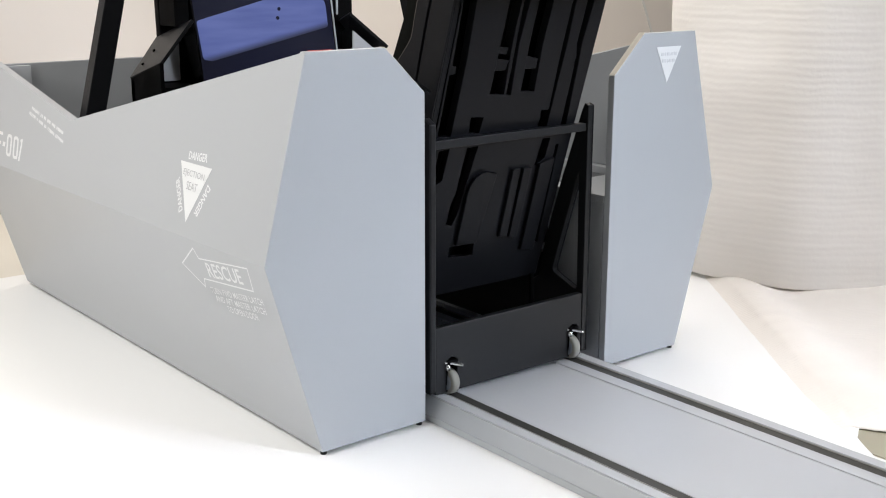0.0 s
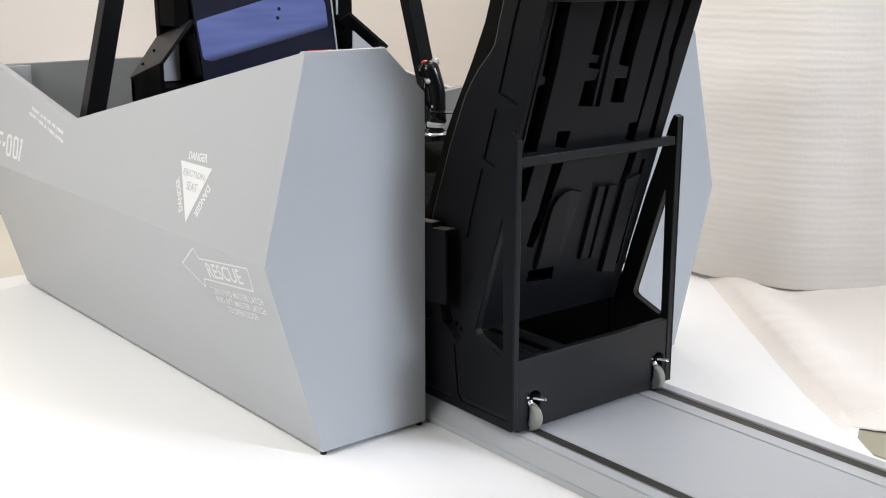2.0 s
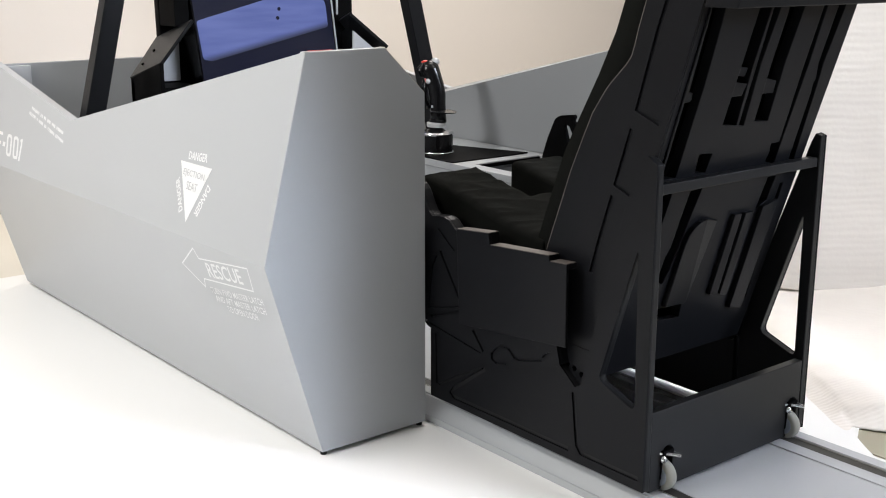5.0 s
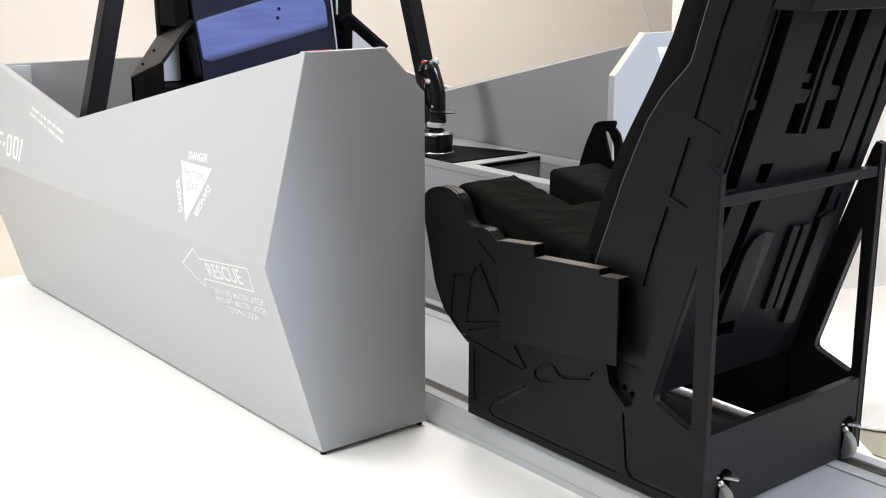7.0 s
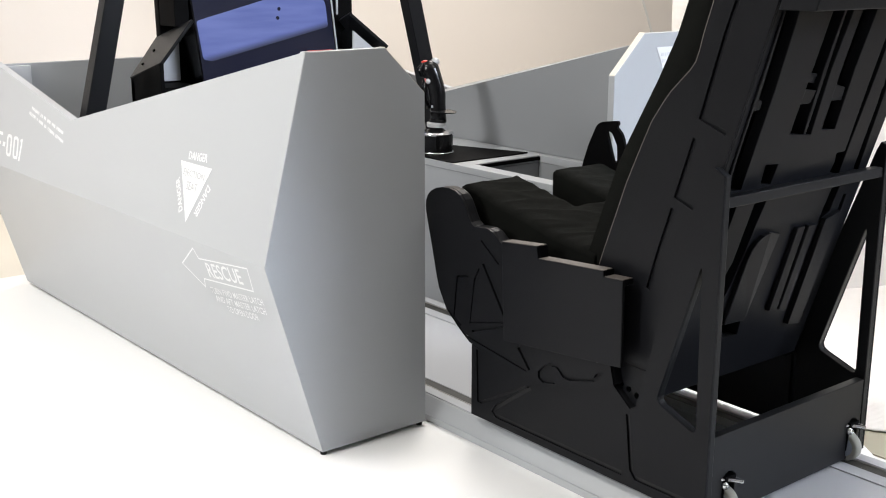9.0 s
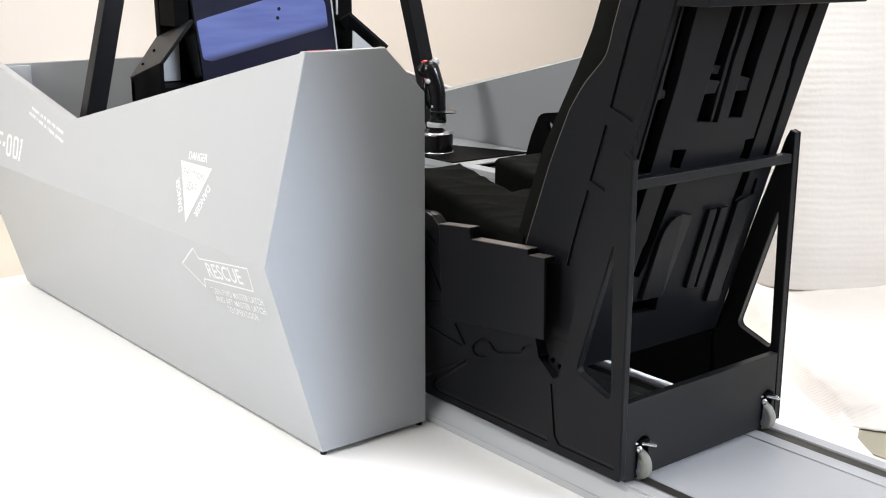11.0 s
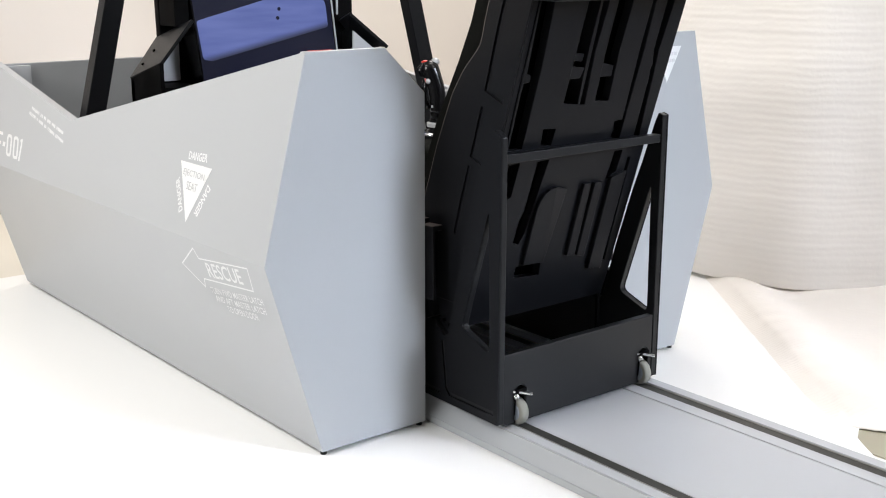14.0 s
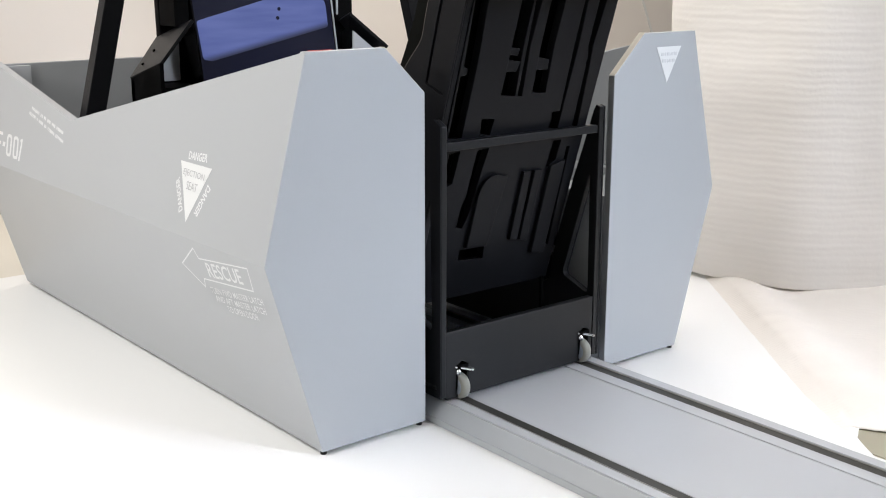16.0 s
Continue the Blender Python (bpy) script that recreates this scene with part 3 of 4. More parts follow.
def mat_and_stick():
    m = plate([rounded([(-0.557, 0.262), (-0.552, 0.528), (-0.84, 0.425), (-0.84, 0.262)], 0.006)], flat, 0.4055, 0.4085)
    tagged(part("console_mat", m, BLACK_DK, bevel=0.001), "thin black mat on the grey side console", "mat")
    s = thing("flight_stick", "black flight stick with red and pale buttons", "joystick", (-0.710, 0.330, 0.4087))
    s.scale = (1.034, 1.034, 1.034)
    part("base", lathe([(0.043, 0.0), (0.0445, 0.003), (0.0445, 0.045), (0.043, 0.047)], (0, 0, 0.003)), PLASTIC, s, "glossy black round base", smooth=False)
    part("base_ring", lathe([(0.0455, 0.0), (0.0465, 0.002), (0.0455, 0.004)], (0, 0, 0.0)), CHROME, s, "silver trim ring")
    part("top_ring", lathe([(0.0455, 0.0), (0.0465, 0.003), (0.043, 0.008), (0.030, 0.009)], (0, 0, 0.048)), CHROME, s, "silver trim ring")
    part("gimbal", lathe([(0.026, 0.0), (0.018, 0.006), (0.016, 0.012), (0.018, 0.03)], (0, 0, 0.057)), PLASTIC, s, "black gimbal boot")
    part("collar", lathe([(0.022, 0.0), (0.0245, 0.002), (0.0245, 0.010), (0.020, 0.013)], (0, 0, 0.067), (0.03, 0.02, 1)), PALE, s, "pale grey collar")
    part("hand_rest", lathe([(0.012, 0.0), (0.034, 0.002), (0.036, 0.005), (0.014, 0.008)], (0.010, 0.016, 0.104), (0.06, 0.05, 1)), PLASTIC, s)
    grip = [(0.004, 0.006, 0.078), (0.004, 0.005, 0.10), (0.003, 0.004, 0.125), (0.002, 0.003, 0.15), (-0.001, 0.0, 0.175), (-0.006, -0.005, 0.196), (-0.012, -0.010, 0.213), (-0.017, -0.014, 0.226), (-0.019, -0.016, 0.236)]
    part("grip", tube(grip, [0.019, 0.0175, 0.0175, 0.019, 0.019, 0.0195, 0.022, 0.021, 0.012], 20, flatten=1.15), PLASTIC, s, smooth=True)
    part("thumb_ledge", tube([(-0.02, -0.026, 0.196), (-0.024, -0.026, 0.214), (-0.02, -0.022, 0.230)], [0.010, 0.015, 0.009], 14), PLASTIC, s, smooth=True)
    part("guard", tube([(-0.010, -0.016, 0.115), (-0.019, -0.022, 0.135), (-0.020, -0.024, 0.165), (-0.016, -0.022, 0.188)], [0.006, 0.008, 0.009, 0.008], 12), PLASTIC, s, smooth=True)
    part("hat_switch", lathe([(0.007, 0), (0.0105, 0.004), (0.0115, 0.010), (0.008, 0.016), (0.003, 0.018)], (-0.008, 0.002, 0.228), (0.3, 0.1, 1)), PALE, s, "pale thumb hat", smooth=True)
    part("trigger_button", lathe([(0.008, 0), (0.008, 0.005), (0.004, 0.007)], (-0.024, -0.018, 0.232), (-0.1, -0.1, 1)), RED, s, "red button")
    part("side_button", lathe([(0.005, 0), (0.0065, 0.004), (0.0065, 0.008), (0.003, 0.010)], (-0.004, -0.020, 0.186), (0.6, -1, 0.2)), PALE, s, "pale side button", smooth=True)
    part("side_ring", lathe([(0.0105, 0), (0.0105, 0.004)], (-0.005, -0.019, 0.192), (0.6, -1, 0.2)), RED, s, "red ring")
    part("marker", box(0.004, 0.009, -0.019, -0.0165, 0.119, 0.125), PALE, s)


mat_and_stick()


# ---------------------------------------------------------------- ejection seat on casters
SEAT_X = 0.20
SEAT = thing("ejection_seat", "black ejection seat replica rolling on grey casters", "seat", (SEAT_X, 0, 0.0405))
SZ = 0.0405
YN, YF = -0.2190, 0.2000


def S(x, y, z):
    return (x - SEAT_X, y, z - SZ)


def seat_frame():
    frame_loop = [(0.464, 0.0525), (-0.106, 0.0545), (-0.106, 0.197), (0.06, 0.172), (0.235, 0.214), (0.262, 0.222), (0.300, 0.192), (0.313, 0.199),
                  (0.345, 0.319), (0.385, 0.474), (0.403, 0.535), (0.428, 0.600), (0.444, 0.618), (0.464, 0.606)]
    tri = rounded([(0.4325, 0.468), (0.3545, 0.222), (0.4385, 0.190)], 0.014, 4)
    g1 = groove([(0.297, 0.181), (0.309, 0.085), (0.318, 0.074), (0.452, 0.074)], 0.0085)
    g2 = groove([(0.060, 0.157), (0.039, 0.142), (-0.035, 0.089), (-0.042, 0.078), (-0.034, 0.0725), (0.288, 0.072)], 0.0085)
    g3 = groove([(-0.090, 0.19), (-0.086, 0.086), (-0.078, 0.086), (0.05, 0.156)], 0.005)
    far_loop = [(0.464, 0.0525), (-0.106, 0.0545), (-0.106, 0.197), (0.06, 0.172), (0.235, 0.214), (0.262, 0.222), (0.300, 0.192), (0.313, 0.199),
                (0.353, 0.336), (0.389, 0.446), (0.415, 0.517), (0.444, 0.600), (0.452, 0.616), (0.464, 0.612)]
    far_tri = rounded([(0.4400, 0.466), (0.3630, 0.222), (0.4440, 0.192)], 0.014, 4)
    for sg, sh, frame_loop, tri in ((-1, -0.003, frame_loop, tri), (1, -0.0205, far_loop, far_tri)):
        part("side_frame", plate([frame_loop, tri], lambda x, z, y: S(x, sg * (y + sh), z), 0.222, 0.235), BLACK_FRAME, SEAT, "black board side frame with triangular opening", bevel=0.0016)
        skin = plate([frame_loop, tri, g1, g2, g3], lambda x, z, y: S(x, sg * (y + sh), z), 0.2352, 0.239)
        part("side_skin", skin, BLACK, SEAT, bevel=0.0016)
    # rear panel with arches for the casters
    holes = []
    for cy in (-0.1785, 0.1735):
        holes.append([(cy + 0.018, 0.052), (cy + 0.018, 0.108)] + [(cy + 0.003 + 0.015 * math.cos(a), 0.108 + 0.014 * math.sin(a)) for a in (0.5, 1.05, 1.57, 2.1, 2.64)] + [(cy - 0.012, 0.108), (cy - 0.012, 0.052)])
    part("rear_panel", plate([[(YN, 0.0465), (YF, 0.0465), (YF, 0.190), (YN, 0.190)]] + holes, lambda y, z, x: S(x, y, z), 0.447, 0.463), BLACK_FRAME, SEAT, "black rear kick panel", bevel=0.0012)
    part("cross_bar", plate([[(YN, 0.556), (YF, 0.556), (YF, 0.573), (YN, 0.573)]], lambda y, z, x: S(x, y, z), 0.442, 0.461), BLACK_FRAME, SEAT, bevel=0.0015)
    part("front_panel", plate([[(YN, 0.057), (YF, 0.057), (YF, 0.19), (YN, 0.19)]], lambda y, z, x: S(x, y, z), -0.098, -0.082), BLACK, SEAT, bevel=0.0012)
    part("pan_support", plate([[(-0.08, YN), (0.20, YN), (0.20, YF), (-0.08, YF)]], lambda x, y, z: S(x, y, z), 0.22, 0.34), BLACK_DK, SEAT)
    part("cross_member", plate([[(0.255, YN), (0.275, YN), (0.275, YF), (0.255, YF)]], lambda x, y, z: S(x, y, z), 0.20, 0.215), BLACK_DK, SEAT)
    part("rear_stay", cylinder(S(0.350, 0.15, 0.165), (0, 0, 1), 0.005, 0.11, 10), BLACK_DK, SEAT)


seat_frame()


def lean(y, z, d):
    return S(0.262 + 0.31 * z + d, y, z)


def rect(y0, y1, z0, z1):
    return [(y0, z0), (y1, z0), (y1, z1), (y0, z1)]


def seat_back():
    # core behind the slots, its colour carries the depth's shade
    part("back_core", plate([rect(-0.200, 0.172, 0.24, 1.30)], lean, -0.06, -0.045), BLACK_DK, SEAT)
    holes = [
        [(-0.197, 0.575), (-0.163, 0.575), (-0.162, 0.729), (-0.168, 0.853), (-0.168, 1.26), (-0.2005, 1.26), (-0.2005, 0.854), (-0.195, 0.719), (-0.185, 0.716), (-0.183, 0.703), (-0.1985, 0.701)],
        [(-0.083, 0.656), (-0.025, 0.650), (-0.0335, 0.755), (-0.030, 0.840), (-0.030, 1.26), (-0.084, 1.26), (-0.083, 0.750)],
        [(0.001, 0.656), (0.039, 0.653), (0.032, 0.752), (0.034, 0.842), (0.034, 1.26), (-0.007, 1.26), (-0.005, 0.754)],
        [(0.089, 0.749), (0.095, 0.610), (0.072, 0.609), (0.076, 0.593), (0.073, 0.576), (0.101, 0.570), (0.102, 0.749), (0.098, 0.839), (0.096, 1.26), (0.085, 1.26)],
        [(0.130, 0.747), (0.139, 0.718), (0.136, 0.712), (0.139, 0.695), (0.143, 0.572), (0.159, 0.571), (0.150, 0.699), (0.145, 0.747), (0.150, 0.837), (0.150, 1.26), (0.130, 1.26)],
        [(-0.116, 0.578), (-0.089, 0.575), (-0.086, 0.608), (-0.120, 0.610)],
        [(-0.110, 0.374), (-0.126, 0.378), (-0.124, 0.426), (-0.117, 0.445), (-0.113, 0.545), (-0.083, 0.547), (-0.089, 0.503), (-0.0935, 0.460), (-0.100, 0.400)],
        [(-0.101, 0.299), (-0.030, 0.293), (-0.034, 0.321), (-0.102, 0.323)],
        [(-0.186, 0.470), (-0.162, 0.480), (-0.159, 0.548), (-0.186, 0.545)],
        [(0.098, 0.545), (0.121, 0.545), (0.119, 0.500), (0.094, 0.485)],
        [(0.148, 0.296), (0.163, 0.294), (0.152, 0.528), (0.143, 0.528)],
    ]
    part("back_shell", plate([rect(-0.2030, 0.184, 0.21, 1.30)] + holes, lean, -0.020, 0.0), BLACK, SEAT, "black leaning back shell with long slots", bevel=0.001)
    part("slot_bracket", plate([[(-0.083, 0.702), (-0.052, 0.702), (-0.047, 0.722), (-0.083, 0.727)]], lean, -0.045, -0.004), BLACK, SEAT, bevel=0.001)
    part("slot_bracket", plate([[(-0.083, 0.738), (-0.052, 0.733), (-0.050, 0.748), (-0.083, 0.750)]], lean, -0.045, -0.010), BLACK, SEAT, bevel=0.001)
    part("centre_strip", plate([[(-0.0415, 0.650), (-0.0345, 0.650), (-0.043, 0.845), (-0.043, 1.26), (-0.049, 1.26), (-0.049, 0.756)]], lean, -0.030, -0.003), BLACK, SEAT, bevel=0.001)
    part("slot_bracket", plate([[(0.000, 0.702), (0.033, 0.701), (0.031, 0.722), (-0.002, 0.729)]], lean, -0.045, -0.004), BLACK, SEAT, bevel=0.001)
    for loop, d in (([(0.030, 0.328), (0.053, 0.325), (0.045, 0.485), (0.025, 0.485)], 0.009), ([(0.060, 0.324), (0.083, 0.317), (0.078, 0.484), (0.056, 0.484)], 0.009), ([(0.106, 0.286), (0.145, 0.279), (0.140, 0.500), (0.100, 0.490)], 0.010)):
        part("back_rib", plate([loop], lean, 0.0, d), BLACK, SEAT, bevel=0.0012)
    pad = [(-0.092, 0.327), (-0.033, 0.323), (-0.014, 0.480), (-0.052, 0.488), (-0.068, 0.485), (-0.080, 0.477), (-0.089, 0.463), (-0.092, 0.445)]
    part("round_pad", plate([pad], lambda y, z, d: lean(y, z, d * min(1.0, max(0.05, (0.002 - y) / 0.05))), 0.0, 0.010), BLACK, SEAT, bevel=0.002)
    # side cheeks of the back
    front = [(0.205, 0.419), (0.216, 0.450), (0.238, 0.509), (0.259, 0.567), (0.286, 0.628), (0.306, 0.671), (0.317, 0.687), (0.330, 0.706), (0.342, 0.721), (0.361, 0.740), (0.376, 0.755), (0.386, 0.768), (0.392, 0.786), (0.398, 0.810), (0.412, 0.855), (0.458, 1.04)]
    cheek = [(0.20, 0.25), (0.182, 0.34)] + front + [(0.490, 1.22), (0.51, 1.30), (0.661, 1.30), (0.324, 0.21)]
    slots = [groove([(0.505, 1.02), (0.456, 0.860), (0.439, 0.811), (0.402, 0.684), (0.449, 0.668)], 0.0075), groove([(0.393, 0.653), (0.362, 0.558), (0.409, 0.542)], 0.0075), groove([(0.357, 0.539), (0.334, 0.469), (0.314, 0.400)], 0.0075)]
    for sg, sh in ((-1, 0.0), (1, -0.0325)):
        part("back_cheek", plate([cheek], lambda x, z, y: S(x, sg * (y + sh), z), 0.2035, 0.2160), BLACK, SEAT, bevel=0.001)
        part("cheek_skin", plate([cheek] + slots, lambda x, z, y: S(x, sg * (y + sh), z), 0.2162, 0.2205), BLACK, SEAT, "black cheek panel with cut grooves", bevel=0.0012)
        part("edge_line", plate([groove(front, 0.0013)], lambda x, z, y: S(x + 0.001, sg * (y + sh), z), 0.2160, 0.2209), EDGE_DK, SEAT, "bare cut edge of the cheek panel")
    # head box
    part("head_box", plate([rect(-0.2235, 0.196, 0.848, 1.30)], lean, 0.002, 0.062), BLACK, SEAT, "black box behind the headrest", bevel=0.002)
    part("headrest", plate([[(0.33, 1.12), (0.37, 1.27), (0.55, 1.27), (0.47, 1.12)]], lambda x, z, y: S(x, y, z), -0.13, 0.13), FABRIC, SEAT, bevel=0.02, segments=4)


seat_back()


def cushion(name, top, thick, y0, y1, label, puff=0.003, r=0.003, seed=0.0):
    """A soft pad: a strip along a path in x-z, swept over y, rounded and slightly creased."""
    bm = bmesh.new()
    pts = []
    for (xa, za), (xb, zb) in zip(top, top[1:]):
        for k in range(10):
            t = k / 10
            pts.append((xa + (xb - xa) * t, za + (zb - za) * t))
    pts.append(top[-1])
    n, ny = len(pts), 20
    grids = []
    for face in (0, 1):
        g = []
        for i, (x, z) in enumerate(pts):
            a, b = Vector(pts[max(i - 1, 0)]), Vector(pts[min(i + 1, n - 1)])
            d = (b - a).normalized()
            nr = Vector((-d.y, d.x)) * (1 if face == 0 else -1)
            row = []
            for j in range(ny + 1):
                y = y0 + (y1 - y0) * j / ny
                e = min(i, n - 1 - i) / n * 14
                f = min(j, ny - j) / ny * 14
                soft = (1 - math.exp(-2.5 * min(e, 3))) * (1 - math.exp(-2.5 * min(f, 3)))
                h = -r * (1 - soft) + puff * soft + (0.0022 * noise.noise(Vector((x * 22 + seed, y * 12, z * 9))) + 0.0012 * noise.noise(Vector((x * 60, y * 18 + seed, z * 40)))) * soft
                p = Vector((x, z)) + (nr * h if face == 0 else nr * (thick + h * 0.3))
                row.append(bm.verts.new(S(p.x, y, p.y)))
            g.append(row)
        grids.append(g)
        for i in range(n - 1):
            for j in range(ny):
                bm.faces.new((g[i][j], g[i + 1][j], g[i + 1][j + 1], g[i][j + 1]))
    a, b = grids
    for i in range(n - 1):
        bm.faces.new((a[i][0], a[i + 1][0], b[i + 1][0], b[i][0]))
        bm.faces.new((a[i][-1], a[i + 1][-1], b[i + 1][-1], b[i][-1]))
    for j in range(ny):
        bm.faces.new((a[0][j], a[0][j + 1], b[0][j + 1], b[0][j]))
        bm.faces.new((a[-1][j], a[-1][j + 1], b[-1][j + 1], b[-1][j]))
    ob = part(name, bm, FABRIC, SEAT, label, smooth=True)
    return ob


def seat_pad():
    """Seat cushion in one piece: two thigh arms with a gap between them, creased on top."""
    path = [(-0.187, 0.4955), (-0.05, 0.467), (0.06, 0.440), (0.17, 0.425)]
    bm = bmesh.new()
    y0, y1, step, gx, gy = -0.195, 0.190, 0.005, -0.022, 0.05
    nx, ny = 71, 77
    grid = {}
    for i in range(nx + 1):
        x = path[0][0] + (path[-1][0] - path[0][0]) * i / nx
        for (xa, za), (xb, zb) in zip(path, path[1:]):
            if xa <= x <= xb + 1e-6:
                z = za + (zb - za) * (x - xa) / (xb - xa)
        for j in range(ny + 1):
            y = y0 + (y1 - y0) * j / ny
            if x < gx - 0.001 and abs(y) < gy - 0.001:
                continue
            d = min(x - path[0][0], y - y0, y1 - y)
            gap = math.hypot(max(x - gx, 0.0), max(abs(y) - gy, 0.0))
            d = min(d, gap)
            soft = 1 - math.exp(-max(d, 0.0) / 0.006)
            crease = noise.noise(Vector((x * 26 + y * 7, y * 7 - x * 5, 2.0)))
            fold = (1 - abs(noise.noise(Vector((x * 20 - y * 9, y * 5 + x * 4, 7.0))))) ** 6
            h = -0.007 * (1 - soft) + (0.003 + 0.0028 * crease + 0.0034 * fold + 0.0012 * noise.noise(Vector((x * 70, y * 40, 1)))) * soft
            grid[i, j] = bm.verts.new(S(x, y, z + h))
    for i in range(nx):
        for j in range(ny):
            q = [(i, j), (i + 1, j), (i + 1, j + 1), (i, j + 1)]
            if all(k in grid for k in q):
                bm.faces.new([grid[k] for k in q])
    rim = [e for e in bm.edges if e.is_boundary]
    for drop in (0.004, 0.012, 0.058):
        low = {}
        for v in {v for e in rim for v in e.verts}:
            low[v] = bm.verts.new((v.co.x, v.co.y, v.co.z - drop))
        rim = [bm.faces.new((e.verts[0], e.verts[1], low[e.verts[1]], low[e.verts[0]])) for e in rim]
        rim = [e for f in rim for e in f.edges if e.is_boundary and all(v in set(low.values()) for v in e.verts)]
    part("seat_cushion", bm, FABRIC, SEAT, "black fabric seat cushion", smooth=True)


def seat_cushions():
    # path runs rear to front so that the upper side faces up
    seat_pad()
    cushion("back_cushion", [(0.134, 0.390), (0.148, 0.433), (0.175, 0.507), (0.208, 0.594), (0.231, 0.638), (0.263, 0.696), (0.284, 0.734), (0.319, 0.806), (0.434, 1.14)], 0.085, -0.190, 0.164, "black fabric back cushion", puff=0.003, r=0.006, seed=3)


seat_cushions()


def seat_arms():
    # front leg guards
    guard = [(-0.246, 0.440), (-0.245, 0.458), (-0.239, 0.470), (-0.229, 0.479), (-0.212, 0.487), (-0.194, 0.491), (-0.175, 0.492), (-0.158, 0.490), (-0.144, 0.484), (-0.134, 0.475), (-0.126, 0.463), (-0.119, 0.450), (-0.110, 0.437), (-0.099, 0.430), (-0.080, 0.432), (-0.062, 0.433), (-0.047, 0.429), (-0.030, 0.416),
             (0.03, 0.385), (0.22, 0.385), (0.262, 0.2225), (0.244, 0.2140), (0.160, 0.190), (0.066, 0.1680), (-0.019, 0.183), (-0.074, 0.194), (-0.111, 0.201), (-0.141, 0.220), (-0.181, 0.250), (-0.205, 0.290), (-0.213, 0.315), (-0.229, 0.377), (-0.238, 0.409)]
    r1 = groove([(-0.074, 0.365), (-0.012, 0.277)], 0.006)
    r6 = groove([(-0.084, 0.352), (-0.097, 0.330), (-0.110, 0.240), (-0.015, 0.264)], 0.004)
    r7 = groove([(-0.116, 0.332), (-0.148, 0.324), (-0.158, 0.242), (-0.136, 0.228)], 0.004)
    r8 = groove([(-0.015, 0.256), (-0.104, 0.224)], 0.004)
    r2 = groove([(-0.175, 0.25), (-0.125, 0.212), (0.05, 0.188)], 0.004)
    r3 = groove([(0.027, 0.228), (0.058, 0.193)], 0.0075)
    r4 = groove([(0.123, 0.188), (0.092, 0.181), (0.083, 0.186), (0.082, 0.194), (0.094, 0.206), (0.112, 0.218), (0.126, 0.219), (0.134, 0.214), (0.144, 0.205), (0.158, 0.204), (0.217, 0.220), (0.223, 0.229), (0.240, 0.238)], 0.0065)
    r5 = groove([(-0.080, 0.408), (-0.030, 0.372)], 0.004)
    for sg, sh in ((-1, 0.0), (1, -0.006)):
        part("leg_guard", plate([guard], lambda x, z, y: S(x + 0.008, sg * (y + sh), z + 0.003), 0.218, 0.2395), BLACK, SEAT, "curved black leg guard", bevel=0.003)
        part("guard_skin", plate([guard, r1, r2, r3, r4, r5, r6, r7, r8], lambda x, z, y: S(x + 0.008, sg * (y + sh), z + 0.003), 0.2397, 0.2445), BLACK, SEAT, bevel=0.0015)
        # arm board with a stepped top
        loop = [(0.010, 0.2395), (0.2965, 0.2675), (0.2940, 0.4150), (0.2525, 0.4125), (0.2505, 0.4220), (0.0965, 0.4115), (0.0925, 0.4325), (0.001, 0.4240)]
        part("arm_board", plate([loop], lambda x, z, y: S(x, sg * (y + sh), z), 0.2520, 0.2585), BLACK, SEAT, "black stepped arm board", bevel=0.0014)
        cap = [(0.001, 0.4240), (0.0925, 0.4325), (0.0965, 0.4115), (0.2505, 0.4220), (0.2525, 0.4125), (0.2940, 0.4150), (0.2940, 0.4050), (0.2450, 0.4020), (0.2430, 0.4110), (0.0890, 0.4010), (0.0850, 0.4210), (0.001, 0.4130)]
        part("arm_top", plate([cap], lambda x, z, y: S(x, sg * (y + sh), z), 0.2320, 0.2518), BLACK, SEAT, bevel=0.001)
        # thin caps: bare board brown, with the light on the top faces painted in
        for a, b in (((0.002, 0.4243), (0.092, 0.4328)), ((0.098, 0.4118), (0.250, 0.4223)), ((0.2535, 0.4128), (0.293, 0.4152))):
            part("arm_edge", plate([[a, b, (b[0], b[1] + 0.0008), (a[0], a[1] + 0.0008)]], lambda x, z, y: S(x, sg * (y + sh), z), 0.2335, 0.2573), EDGE_DK, SEAT, "brownish upper edge of the arm board, lit look painted in")
        # near-black filler paints the shaded hollow behind the arm board
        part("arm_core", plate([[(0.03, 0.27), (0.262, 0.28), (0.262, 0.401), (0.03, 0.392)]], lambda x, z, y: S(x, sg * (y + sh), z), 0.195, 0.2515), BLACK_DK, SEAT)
        br = [(0.248, 0.262), (0.248, 0.212), (0.300, 0.188), (0.318, 0.2), (0.335, 0.26)]
        hl = [[(cx + 0.006 * math.cos(a), cz + 0.006 * math.sin(a)) for a in (0, 1.05, 2.1, 3.14, 4.19, 5.24)] for cx, cz in ((0.267, 0.224), (0.284, 0.219), (0.302, 0.212))]
        part("hinge_bracket", plate([br] + hl, lambda x, z, y: S(x, sg * (y + sh), z), 0.204, 0.2215), BLACK, SEAT)
    hp = rounded([(-0.262, 0.43), (-0.249, 0.485), (-0.234, 0.527), (-0.211, 0.573), (-0.196, 0.581), (-0.151, 0.587), (-0.148, 0.580), (-0.154, 0.574), (-0.137, 0.560), (-0.128, 0.535), (-0.128, 0.513), (-0.138, 0.490), (-0.15, 0.43)], 0.006, 2)
    hole = rounded([(-0.182, 0.564), (-0.166, 0.560), (-0.150, 0.534), (-0.148, 0.500), (-0.158, 0.497), (-0.170, 0.530)], 0.004, 2)
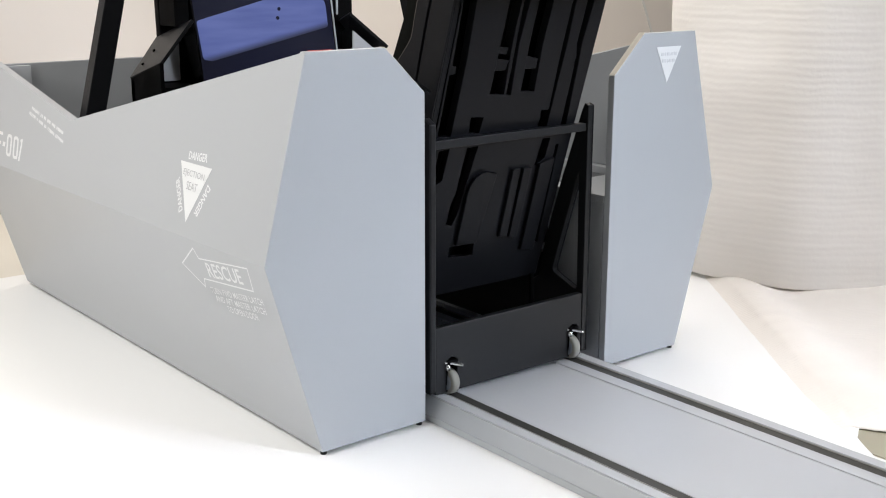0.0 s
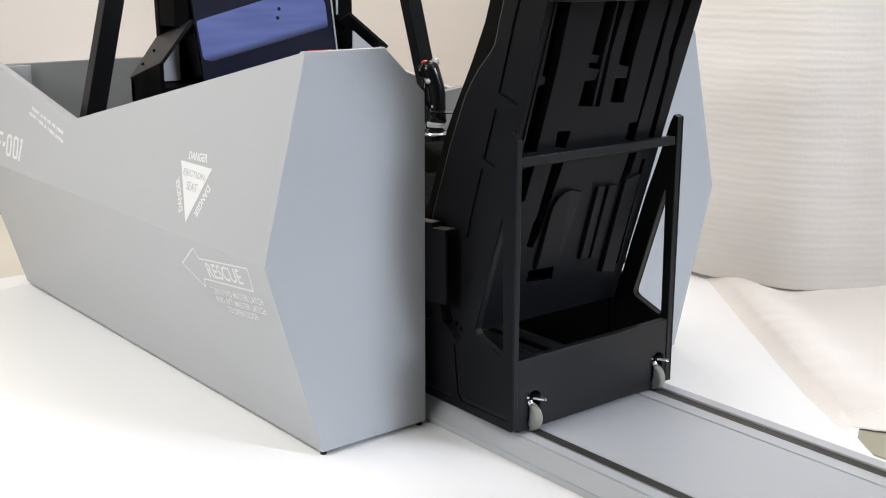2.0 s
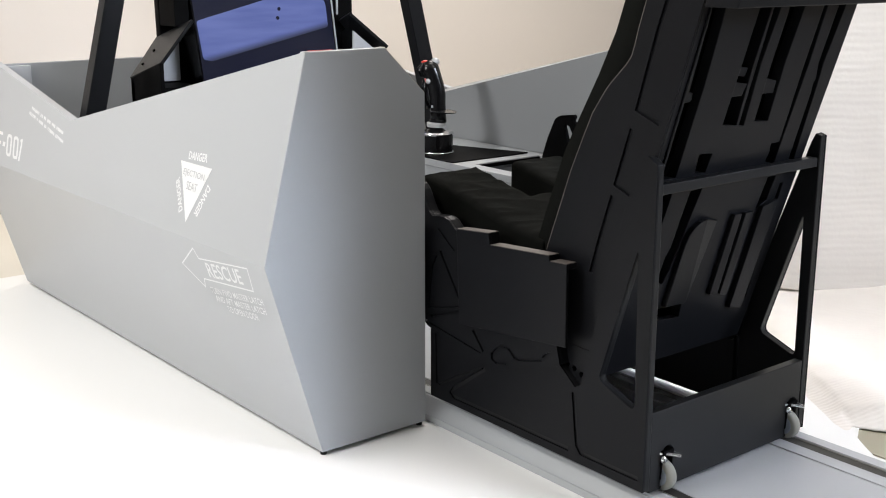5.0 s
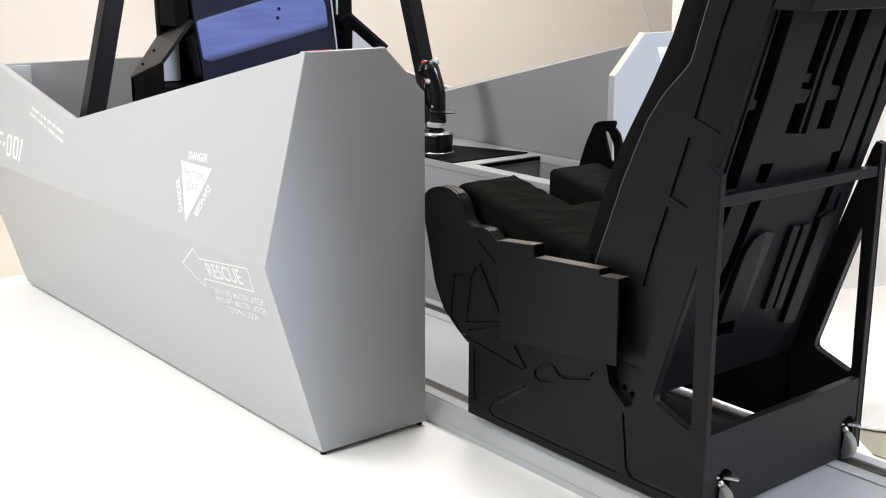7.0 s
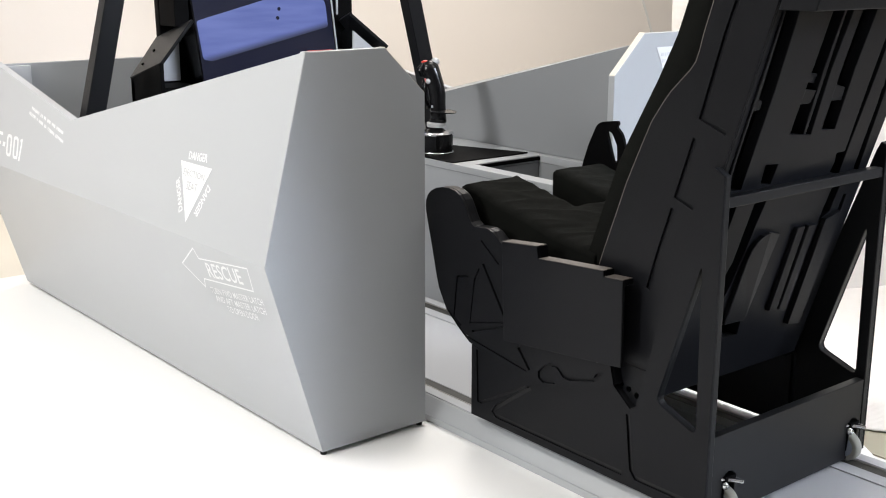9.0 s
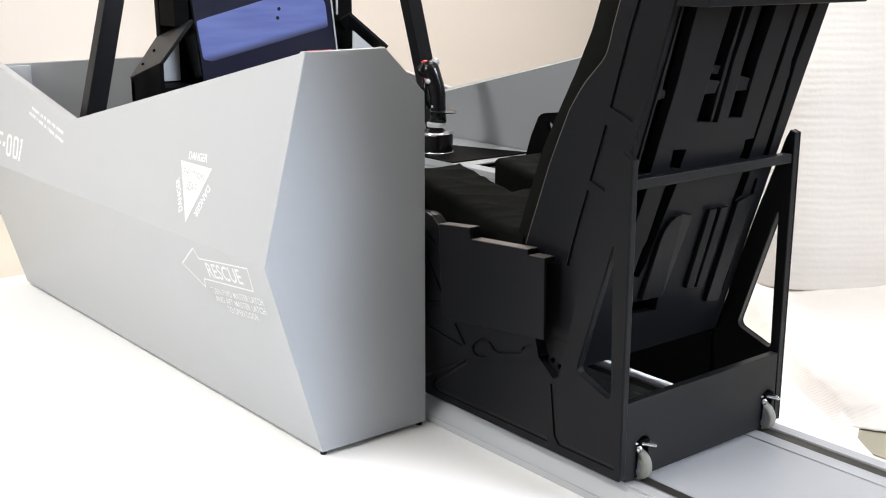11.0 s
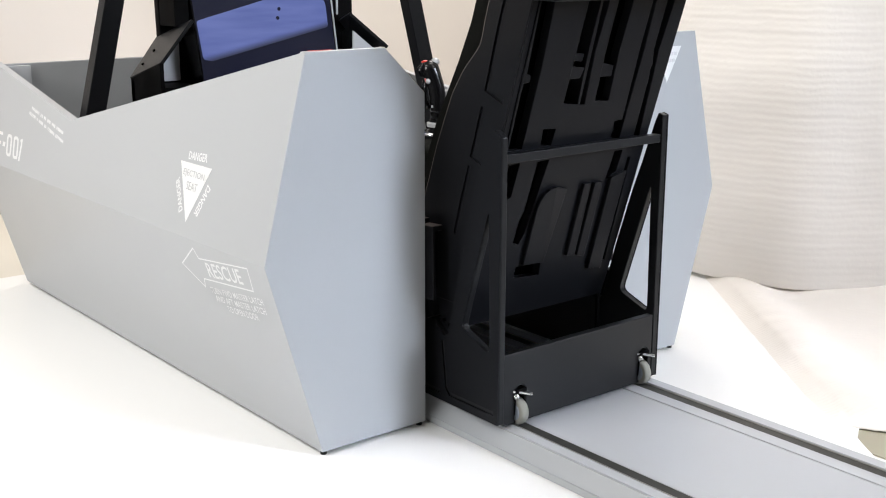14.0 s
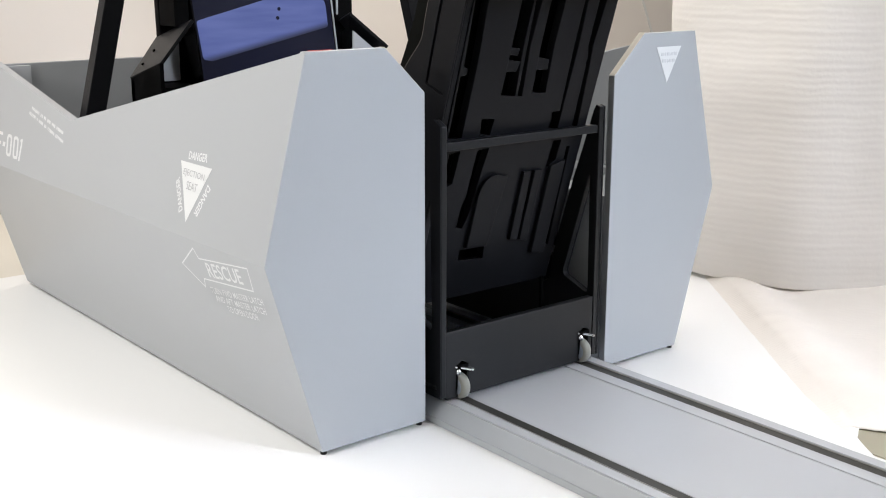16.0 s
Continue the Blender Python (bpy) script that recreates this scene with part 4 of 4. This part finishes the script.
    part("pull_handle", plate([hp, hole], lambda x, z, y: S(x, y, z), 0.200, 0.208), BLACK_DK, SEAT, "black looped pull handle", bevel=0.002)


seat_arms()


ROLLING = []


def casters():
    for cy in (-0.1785, 0.1735):
        c = part("caster", box(-0.013, 0.013, -0.013, 0.013, 0.068, 0.076), BLACK_DK, SEAT, "grey rubber caster with chrome brake lever")
        c.location = S(0.456, cy, SZ)
        wheel = part("wheel", lathe([(0.014, -0.0095), (0.0235, -0.0097), (0.0272, -0.006), (0.0278, 0.0), (0.0272, 0.006), (0.0235, 0.0097), (0.014, 0.0095)], (0, 0, 0), (0, 1, 0), 32), RUBBER, c, "grey rubber tyre", smooth=True)
        hub = part("hub", lathe([(0.016, -0.0110), (0.0185, -0.0090), (0.0185, 0.0090), (0.016, 0.0110)], (0, 0, 0), (0, 1, 0), 24), HUB, c)
        for w in (wheel, hub):
            w.location = (0, 0, 0.0278)
            ROLLING.append(w)
        for sy in (-1, 1):
            part("fork_side", plate([[(-0.014, 0.070), (0.012, 0.070), (0.008, 0.023), (-0.006, 0.023)]], lambda x, z, y: (x, y, z), sy * 0.0122, sy * 0.0145), PLASTIC, c)
        wing = rounded([(-0.010, -0.016), (0.000, -0.021), (0.009, -0.016), (0.015, -0.003), (0.026, 0.013), (0.025, 0.020), (0.016, 0.018), (0.003, 0.007), (-0.007, -0.003)], 0.004, 2)
        part("brake_lever", plate([wing], lambda x, y, z: (x, y, z - 0.10 * (x + y) - 4.0 * (x - 0.004) ** 2), 0.0680, 0.0735), CHROME, c, "chrome brake lever", bevel=0.0016)
        part("brake_boss", cylinder((0.008, -0.010, 0.062), (0.6, -0.4, 0), 0.0058, 0.016, 16), CHROME, c, smooth=True)


casters()


def motions():
    rows = [(0, -0.4818), (0.5, -0.4337), (1, -0.3761), (1.5, -0.3079), (2, -0.2345), (2.5, -0.1774), (3, -0.1145), (3.5, -0.0540), (4, 0.0), (5.25, 0.1130), (6.5, 0.1888), (7, 0.2106), (7.5, 0.2316), (8, 0.2333), (8.5, 0.2297),
            (9, 0.2197), (10.25, 0.1220), (11.5, -0.0207), (12, -0.0753), (12.5, -0.1246), (13, -0.1832), (13.5, -0.2299), (14, -0.2733), (14.5, -0.3185), (15, -0.3739), (15.5, -0.4119), (16, -0.4483)]
    walk(SEAT, [(t, pose(SEAT_X + s, 0, SZ)) for t, s in rows])
    # the casters roll with the way travelled
    turns = []
    for (ta, sa), (tb, sb) in zip(rows, rows[1:]):
        n = max(1, round((tb - ta) / 0.125))
        turns += [(ta + (tb - ta) * k / n, sa + (sb - sa) * k / n) for k in range(n)]
    turns.append(rows[-1])
    for w in ROLLING:
        walk(w, [(t, pose(0, 0, 0.0278, 0, math.degrees(s / 0.0278), 0)) for t, s in turns])


motions()
